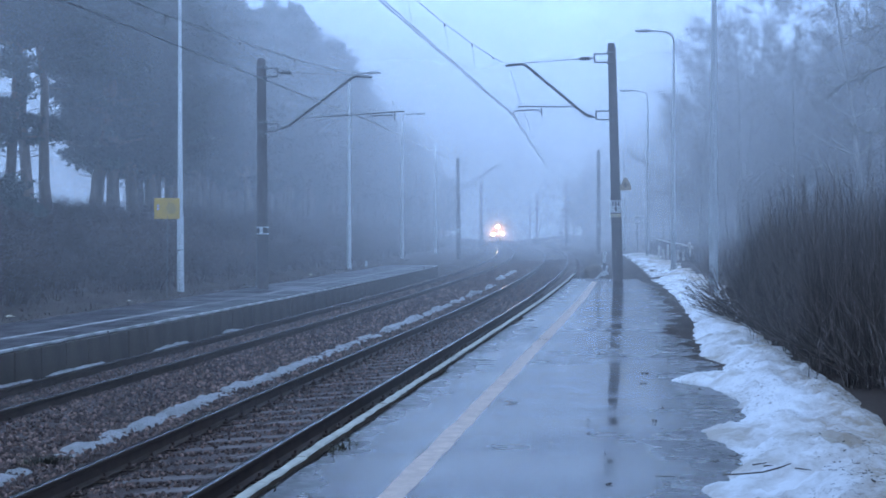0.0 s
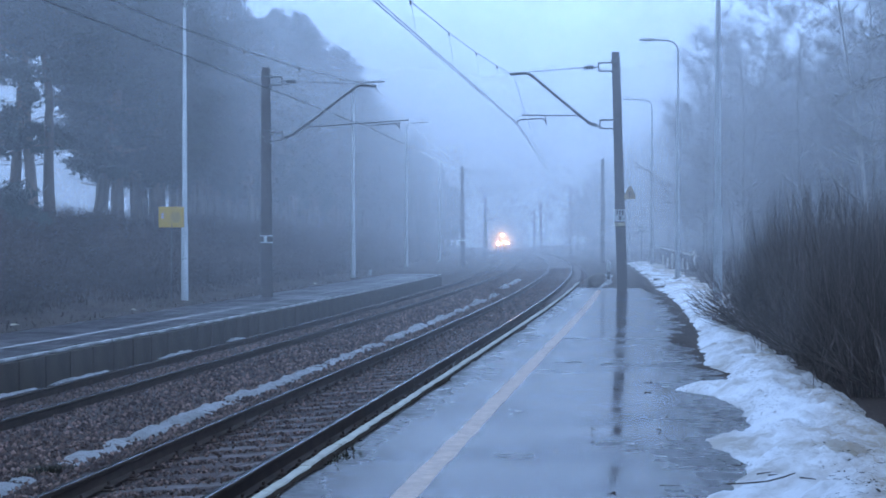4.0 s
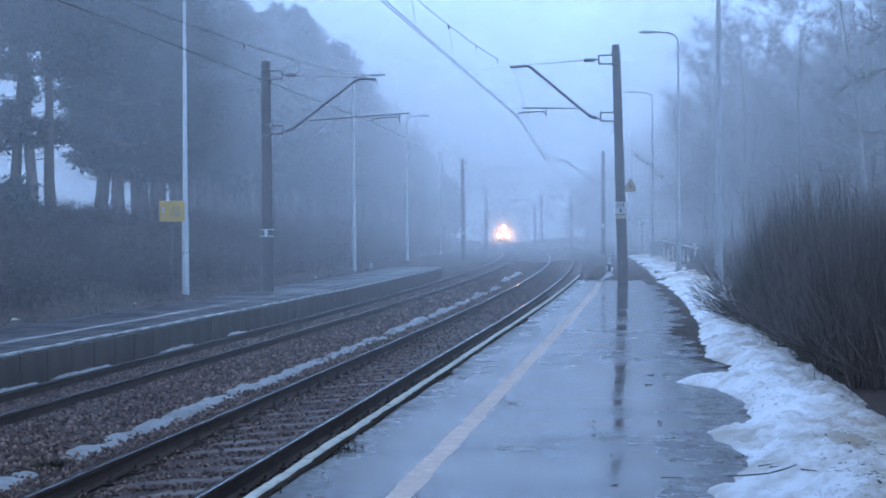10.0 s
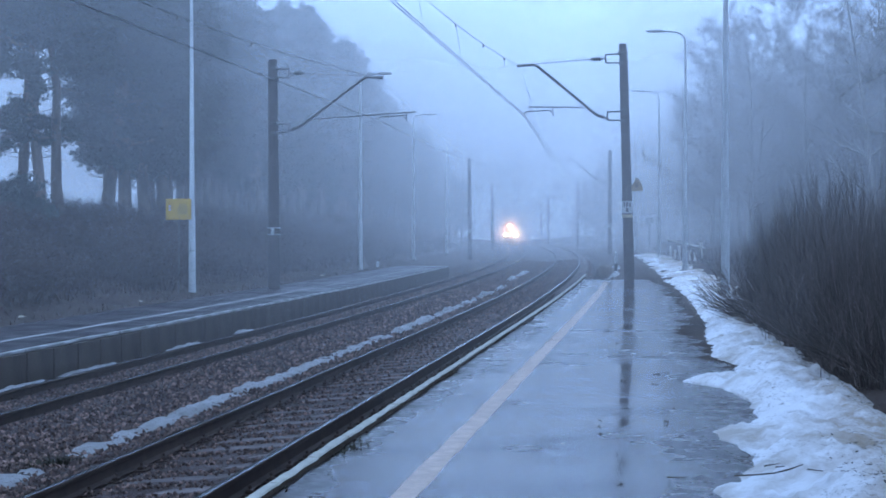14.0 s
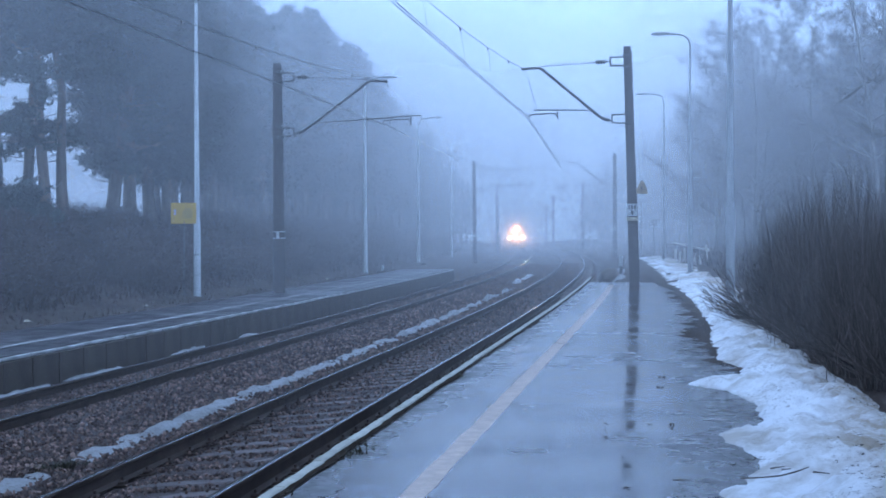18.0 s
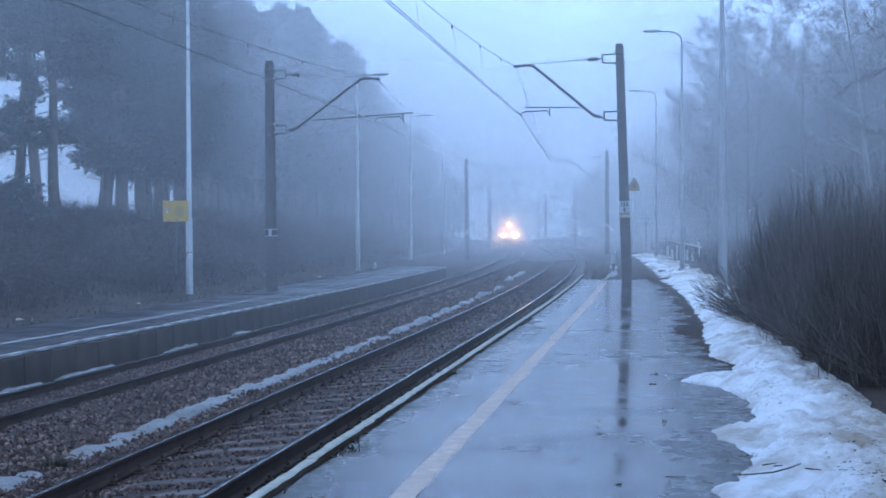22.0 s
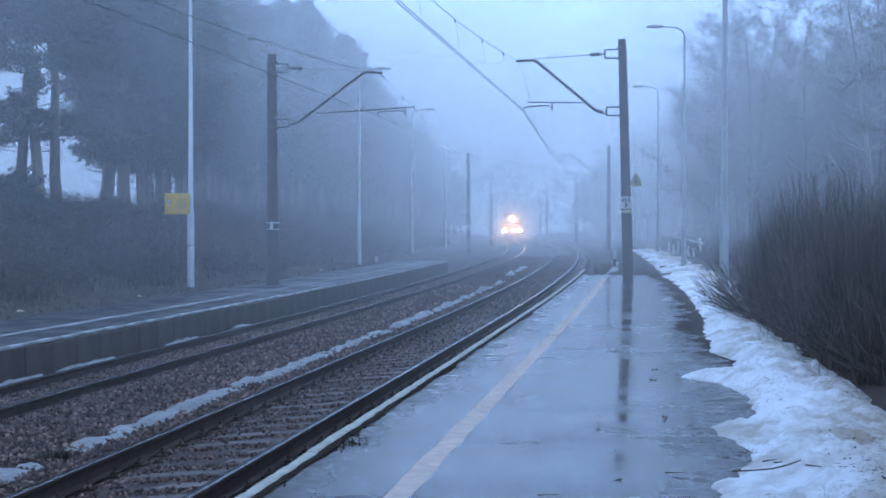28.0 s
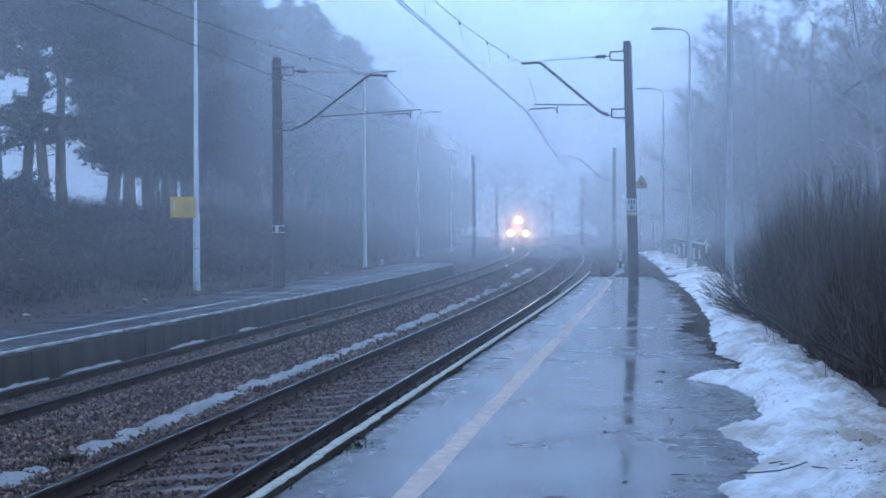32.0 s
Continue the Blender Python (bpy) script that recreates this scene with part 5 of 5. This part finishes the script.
def reaching_tree_meshes(seed):
    """A bare tree whose long lower branches reach out towards -x."""
    rnd = random.Random(seed)
    wood, twigs = Geo(), Geo()
    trunk, _ = bough(wood, rnd, Vector((0, 0, -0.5)), Vector((0.03, 0, 1)), 12.0, 0.17, 8, 0.04, 8, 0.3)
    for z, reach, drop, swing in ((5.5, 3.5, -0.26, 0.0), (3.9, 2.7, -0.06, 0.1), (6.3, 3.0, -0.05, -0.3), (7.2, 3.2, 0.15, 0.3)):
        p = trunk[0].lerp(trunk[-1], (z + 0.5) / 12.0)
        pts, d = bough(wood, rnd, p, Vector((-1, swing, drop)), reach, 0.038, 6, 0.17, 10)
        for q in pts[1:]:
            for k in range(2):
                side, e = bough(twigs, rnd, q, d * 0.9 + Vector((rnd.uniform(-0.7, 0.4), rnd.uniform(-1, 1), rnd.uniform(-0.9, 0.8))), reach * rnd.uniform(0.14, 0.30), 0.011, 4, 0.3, 4)
                for tip in side[1:]:
                    for n in range(2):
                        bough(twigs, rnd, tip, e + Vector((rnd.uniform(-1, 1), rnd.uniform(-1, 1), rnd.uniform(-0.9, 0.6))), rnd.uniform(0.25, 0.6), 0.007, 3, 0.25, 3)
    return wood.mesh("trunk", GREY_BARK, smooth=True), twigs.mesh("crown", TWIG)


for x, y, k, rz in ((17.6, 62.0, 0, 40), (19.2, 66.0, 2, 130), (16.4, 69.0, 1, 220), (20.5, 70.0, 0, 300), (14.4, 73.0, 1, 70), (15.4, 77.5, 0, 190), (13.7, 80.0, 1, 20)):
    plant("bare_tree", pose(x, y, ground_height(*unfold(x, y)), 0, 0, rz), BARE[k], "leafless grey tree with fine twigs in fog", "bare tree", "leafless wood")
plant("reaching_bare_tree", pose(12.4, 36.0, 0.7), reaching_tree_meshes(8), "leafless tree with drooping branches near the platform", "bare tree", "leafless wood")


def broom_meshes(seed, height, radius, count, clumps=6):
    """The shoots of one shrub, as clumps that rise from one root."""
    out = []
    for k in range(clumps):
        rnd = random.Random(seed * 10 + k)
        g = Geo()
        for i in range(count // clumps):
            a, r = 2 * math.pi * (k + rnd.random()) / clumps, radius * rnd.random() ** 0.6
            p = Vector((math.cos(a) * r * 0.42, math.sin(a) * r * 0.42, -0.05))
            out_lean = 0.02 + 0.16 * (r / radius) ** 2
            lean = Vector((math.cos(a) * out_lean + rnd.gauss(0, 0.13), math.sin(a) * out_lean + rnd.gauss(0, 0.13), 1))
            h = height * rnd.triangular(0.3, 1.25, 0.42) * (1.08 - 0.3 * r / radius)
            pts, d = bough(g, rnd, p, lean, h, rnd.uniform(0.005, 0.011), 3, 0.11, 5, 0.2)
            for j in (1, 2, 2, 3, 3, 4):
                if rnd.random() < 0.85:
                    bough(g, rnd, pts[j], d + Vector((rnd.uniform(-0.5, 0.5), rnd.uniform(-0.5, 0.5), 0.4)), h * rnd.uniform(0.15, 0.36), 0.004, 3, 0.25, 2, 0.15)
        out.append(g.mesh("shoot_clump", BROOM))
    g = Geo()
    rnd = random.Random(seed)
    for i in range(260):
        a, r = rnd.uniform(0, 6.28), radius * 0.8 * rnd.random() ** 0.5
        bough(g, rnd, Vector((math.cos(a) * r, math.sin(a) * r, rnd.uniform(0, height * 0.45))), Vector((rnd.uniform(-0.6, 0.6), rnd.uniform(-0.6, 0.6), rnd.uniform(0.5, 1.2))), rnd.uniform(0.25, 0.6), 0.006, 3, 0.25, 3)
    for i in range(30):
        a = rnd.uniform(0, 6.28)
        bough(g, rnd, Vector((math.cos(a) * 0.15, math.sin(a) * 0.15, 0)), Vector((math.cos(a), math.sin(a), rnd.uniform(0.2, 0.9))), radius * rnd.uniform(0.7, 1.25), 0.012, 4, 0.12, 3, 0.1)
    out.append(g.mesh("root_crown", BROOM))
    return out


def arching_mesh(seed):
    """Long bent stems that hang out over the snow towards -x."""
    rnd = random.Random(seed)
    g = Geo()
    for i in range(46):
        d = Vector((-rnd.uniform(0.35, 1.0), rnd.uniform(-0.5, 0.5), rnd.uniform(0.25, 1.1)))
        n = rnd.uniform(0.6, 1.25)
        pts, e = bough(g, rnd, Vector((rnd.uniform(-0.12, 0.12), rnd.uniform(-0.25, 0.25), -0.05)), d, n, rnd.uniform(0.007, 0.012), 4, 0.1, 6, 0.12)
        for j in (2, 3, 4, 4, 5, 5):
            bough(g, rnd, pts[j], e + Vector((rnd.uniform(-0.7, 0.3), rnd.uniform(-0.6, 0.6), rnd.uniform(-0.4, 0.6))), n * rnd.uniform(0.12, 0.3), 0.0045, 3, 0.2, 3, 0.1)
    return g.mesh("arching_stems", BROOM)


BROOMS = [broom_meshes(90 + i, h, r, n) for i, (h, r, n) in enumerate(((1.95, 1.0, 340), (2.1, 1.15, 390), (1.8, 0.9, 310)))]
rnd = random.Random(2)
for x, y, k, s in ((5.6, 21.8, 2, 0.9), (6.15, 23.2, 0, 1.0), (5.75, 20.4, 1, 0.9), (6.6, 21.6, 1, 1.0), (5.25, 18.8, 0, 0.95), (6.3, 19.4, 2, 1.05), (5.05, 17.3, 2, 1.0), (6.0, 17.6, 1, 1.0),
                   (4.95, 15.9, 1, 0.95), (5.8, 15.6, 0, 1.05), (4.75, 14.4, 0, 0.95), (5.5, 13.9, 2, 1.0), (4.75, 13.0, 2, 0.9), (5.3, 12.4, 1, 1.0), (4.6, 11.6, 0, 0.9), (4.9, 10.8, 2, 0.95),
                   (7.4, 24.5, 0, 1.0), (7.2, 19.0, 1, 1.05), (6.6, 15.8, 0, 1.1), (7.0, 26.5, 2, 0.95), (8.3, 22.0, 2, 1.1)):
    shrub = thing("broom_shrub", pose(x - 0.62 - 0.05 * (y - 17.5), y, ground_height(*unfold(x - 0.62 - 0.05 * (y - 17.5), y)), 0, 0, rnd.uniform(0, 360)) @ Matrix.Diagonal((s, s, s * (0.95 + 0.03 * max(0.0, y - 14)), 1)), "dense dark leafless broom shrub behind the snow", "shrub", "shrubs behind the snow")
    for me in BROOMS[k]:
        new(me.name.split(".")[0], me).parent = shrub
for x, y, n in ((4.74, 24.0, 3), (4.72, 22.6, 4)):
    shrub = thing("arching_shrub", pose(x, y, shoulder(*unfold(x, y)) + 0.08), "low leafless shrub with arching stems over the snow", "shrub", "shrubs behind the snow")
    new("arching_stems", arching_mesh(n)).parent = shrub


def undergrowth(name, count, area, size, label, seed, thick=1.0):
    rnd = random.Random(seed)
    g = Geo()
    for i in range(count):
        u, y = area(rnd)
        p = at(u, y, ground_height(u, y) - 0.04)
        h = size * rnd.uniform(0.4, 1.1)
        d = Vector((rnd.uniform(-0.45, 0.45), rnd.uniform(-0.45, 0.45), 1)).normalized()
        s = d.orthogonal().normalized()
        s = Matrix.Rotation(rnd.uniform(0, 6.28), 3, d) @ s * (0.011 + 0.00022 * y) * thick
        q = p + d * h * 0.6
        e = (d + Vector((rnd.uniform(-0.5, 0.5), rnd.uniform(-0.5, 0.5), -0.1))).normalized()
        g.add([p - s, p + s, q + s * 0.7, q - s * 0.7, q + e * h * 0.5], [(0, 1, 2, 3), (3, 2, 4)])
    tagged(new(name, g.mesh(name, DRY_GRASS)), label, "undergrowth", kind="stuff")


def hedge_mesh(seed):
    rnd = random.Random(seed)
    g = Geo()
    for i in range(170):
        a, r = rnd.uniform(0, 6.28), 1.5 * rnd.random() ** 0.6
        p = Vector((math.cos(a) * r, math.sin(a) * r, -0.25))
        pts, d = bough(g, rnd, p, Vector((rnd.uniform(-0.4, 0.4), rnd.uniform(-0.4, 0.4), 1)), rnd.uniform(0.7, 1.5), 0.02, 3, 0.2, 3, 0.1)
        for j in (1, 2, 3):
            for n in range(2):
                bough(g, rnd, pts[j], Vector((rnd.uniform(-1, 1), rnd.uniform(-1, 1), rnd.uniform(-0.2, 1))), rnd.uniform(0.3, 0.7), 0.014, 3, 0.2, 2)
    return g.mesh("branches", DRY_GRASS)


HEDGES = [hedge_mesh(200 + i) for i in range(3)]
rnd = random.Random(44)
for u in (-11.6, -13.4, -15.4):
    y = 26.0
    while y < 150:
        yy, uu = y + rnd.uniform(-0.6, 0.6), u + rnd.uniform(-0.5, 0.5)
        z = rnd.uniform(0.75, 1.1) * (0.85 if u < -15 else 1.0)
        shrub = tagged(new("bank_shrub", HEDGES[rnd.randrange(3)]), "dense dark leafless scrub on the railway bank", "shrub", "scrub on the bank")
        shrub.matrix_basis = pose(*at(uu, yy, ground_height(uu, yy)), 0, 0, rnd.uniform(0, 360)) @ Matrix.Diagonal((z, z, z * 0.8, 1))
        y += 2.6 + 0.012 * y


undergrowth("bank_scrub", 26000, lambda r: (r.uniform(-20.0, -9.9), 20 + 130 * r.random() ** 1.3), 0.45, "dark dead grass and scrub on the bank", 5)
undergrowth("verge_scrub", 9000, lambda r: (r.uniform(6.2, 16), 24 + 90 * r.random() ** 1.3), 0.9, "dead grass and scrub under the bare trees", 6)
undergrowth("shrub_foot_grass", 6000, lambda r: (r.uniform(5.95, 7.6), 8.5 + 18 * r.random()), 0.2, "dead grass and leaf litter under the shrubs", 9, 0.4)
undergrowth("platform_back_grass", 2600, lambda r: (r.uniform(-10.4, -8.7), 20 + 70 * r.random()), 0.14, "short dead grass behind the far platform", 7)


# ---- train ----
def make_train():
    """The front stands at the origin of the train and looks to -y; z = 0 is the rail."""
    train = thing("electric_train", pose(0, 0, 0), "electric train with three bright headlights coming out of fog", "train")
    w = 1.42
    section = [(-w, 1.05), (w, 1.05), (w, 2.9), (w - 0.12, 3.35), (w - 0.5, 3.68), (0.0, 3.78), (-w + 0.5, 3.68), (-w + 0.12, 3.35), (-w, 2.9)]
    n = len(section)
    g = Geo()
    for y, s, dz in ((0.0, 0.90, 0.0), (0.12, 0.97, 0.0), (0.45, 1.0, 0.0), (20.0, 1.0, 0.0)):
        g.v += [(x * s, y, 2.2 + (z - 2.2) * s) for x, z in section]
    g.f = [tuple(range(n)), tuple(range(4 * n - 1, 3 * n - 1, -1))]
    g.f += [(r * n + i, (r + 1) * n + i, (r + 1) * n + (i + 1) % n, r * n + (i + 1) % n) for r in range(3) for i in range(n)]
    g.k = [0] * len(g.f)
    part("car_body", g, TRAIN_PAINT, train, "dark blue car body")
    part("front_band", Geo().box((2.42, 0.03, 0.55), (0, -0.012, 1.55), bevel=0.01), TRAIN_CREAM, train, "yellow band across the front")
    for x in (-0.62, 0.62):
        win = part("windscreen", Geo().box((1.02, 0.04, 0.78), (x, -0.01, 2.45), bevel=0.03), GLASS, train, "dark windscreen")
        part("wiper", Geo().tube([(x + 0.1, -0.05, 2.1), (x - 0.2, -0.05, 2.6)], 0.012, 5), DARK_STEEL, win)
    for x, z in ((-0.95, 1.36), (0.95, 1.36), (0.0, 3.02)):
        ring = part("headlight", Geo().tube([(x, 0.06, z), (x, -0.05, z)], 0.27, 16), DARK_STEEL, train, "round headlight")
        part("lens", Geo().tube([(x, -0.045, z), (x, -0.065, z), (x, -0.08, z)], [0.20, 0.185, 0.10], 16), HEADLIGHT, ring, "glowing warm white lens")
    for x in (-0.88, 0.88):
        b = part("buffer", Geo().tube([(x, 0.1, 1.05), (x, -0.45, 1.05)], 0.09, 12), DARK_STEEL, train)
        part("buffer_head", Geo().tube([(x, -0.45, 1.05), (x, -0.52, 1.05)], 0.23, 16), DARK_STEEL, b)
    part("coupling", Geo().box((0.16, 0.4, 0.2), (0, -0.15, 1.0), bevel=0.02), DARK_STEEL, train)
    part("snow_plough", Geo().prism([(-1.25, 0.18), (1.25, 0.18), (1.15, 0.75), (-1.15, 0.75)], 0.04, pose(0, 0.1, 0, -12)), DARK_STEEL, train)
    part("underframe", Geo().box((2.5, 19.2, 0.3), (0, 10.2, 0.9), bevel=0.03), DARK_STEEL, train)
    for y0 in (3.2, 17.0):
        bogie = part("bogie", Geo().box((2.0, 3.2, 0.35), (0, y0, 0.6), bevel=0.04), DARK_STEEL, train)
        for dy in (-1.25, 1.25):
            for x in (-0.75, 0.75):
                part("wheel", Geo().tube([(x - 0.065, y0 + dy, 0.46), (x + 0.065, y0 + dy, 0.46)], 0.46, 20), DARK_STEEL, bogie)
    for i in range(6):
        for x in (-1, 1):
            part("side_window", Geo().box((0.03, 1.7, 0.85), (x * (w + 0.004), 3.2 + i * 2.8, 2.35), bevel=0.01), GLASS, train)
    part("roof_vent", Geo().box((0.9, 2.4, 0.25), (0, 8.0, 3.85), bevel=0.05), DARK_STEEL, train)
    panto = part("pantograph", Geo().box((1.6, 1.8, 0.08), (0, 14, 3.9), bevel=0.02), DARK_STEEL, train)
    g = Geo()
    for x in (-0.5, 0.5):
        g.tube([(x, 13.3, 3.9), (x * 0.8, 14.5, 4.6), (x * 0.6, 13.8, 5.32)], 0.03, 6)
    part("pantograph_arms", g, DARK_STEEL, panto)
    part("contact_strip", Geo().box((1.7, 0.25, 0.05), (0, 13.8, 5.34), bevel=0.01), DARK_STEEL, panto)
    # fog discs added to the train, which scatter the lamps' light as a halo
    for i, (d, r) in enumerate(((0.9, 7.5), (3.0, 7.5))):
        g = Geo()
        g.v = [(0, -d, 2.0)] + [(r * math.cos(a * math.pi / 12), -d, 2.0 + r * math.sin(a * math.pi / 12)) for a in range(24)]
        g.f = [(0, 1 + (a + 1) % 24, 1 + a) for a in range(24)]
        g.k = [0] * 24
        tagged(part("lit_fog", g, HALO, train, "added fog disc for the headlight halo"), kind="stuff")
    return train


train = make_train()

# ---- fog ----
def fog_veil(g, body, y, reach, wood, right, open_low, share=1.0):
    """One veil across the line; in the pine wood it is thin low down for the shade there, thick above."""
    c = centre(max(y, 0))
    b = len(g.v)
    for u, low, high in ((-reach, 0.35, wood), (-20, 0.35, wood), (-14, 0.5, wood), (-7, open_low, 1.0), (2, open_low, 0.75), (8, 1.0, right), (reach, 1.0, right)):
        g.v += [(c + u, y, -1.6), (c + u, y, 1.5), (c + u, y, 8.0), (c + u, y, 36)]
        body += [low * share, low * share, high * share, high * share]
    g.f += [(b + 4 * i + k, b + 4 * i + 4 + k, b + 4 * i + 5 + k, b + 4 * i + 1 + k) for i in range(6) for k in range(3)]
    g.k += [0] * 18


def fog_object(g, body, name, mat, label):
    me = g.mesh(name, mat)
    me.attributes.new("body", "FLOAT", "POINT").data.foreach_set("value", body)
    tagged(new("fog", me), label, "fog", kind="stuff")


def make_mist():
    thin, near, thin_body, near_body = Geo(), Geo(), [], []
    for y in (-60, -45, -30, -20, 11, 16, 23, 29, 36, 43, 49, 55, 60.5, 65.5):
        fog_veil(thin, thin_body, y, 170, 2.8, 1.5, 0.9, 0.25 if y == 11 else 1.0)
    for y in (-110, -85, 71, 79, 87, 95.5, 104, 113, 122, 131, 140.5, 150, 159.5, 169, 179):
        fog_veil(near, near_body, y, 200, 1.35, 1.3, 0.7)
    # beyond this the fog is too thick to see into
    g = Geo()
    for i in range(41):
        a = radians(-80 + 4 * i)
        x, yy = 345 * math.sin(a), 345 * math.cos(a)
        g.v += [(x, yy, -6), (x, yy, 30), (x, yy, 62)]
    g.f = [(3 * i + j, 3 * i + 3 + j, 3 * i + 4 + j, 3 * i + 1 + j) for i in range(40) for j in range(2)]
    g.k = [0] * len(g.f)
    me = g.mesh("backdrop", FOG_BANK, smooth=True)
    me.attributes.new("body", "FLOAT", "POINT").data.foreach_set("value", [1.0] * len(g.v))
    tagged(new("backdrop", me), "featureless bank of distant fog", "fog", kind="structure")
    fog_object(thin, thin_body, "thin_fog", MIST_NEAR, "thin blue morning fog over the platforms")
    fog_object(near, near_body, "fog", MIST, "pale blue morning fog drifting over the railway")


make_mist()


# ---- what moves ----
def motions():
    rows = []
    for t, y in ((0, 318.0), (8, 290.0), (16, 254.0), (24, 216.0), (32, 184.0)):
        rows.append((t, pose(*at(-TRACK_GAP, y, rail_top(-TRACK_GAP)), 0, 0, heading(y))))
    walk(train, rows)


motions()
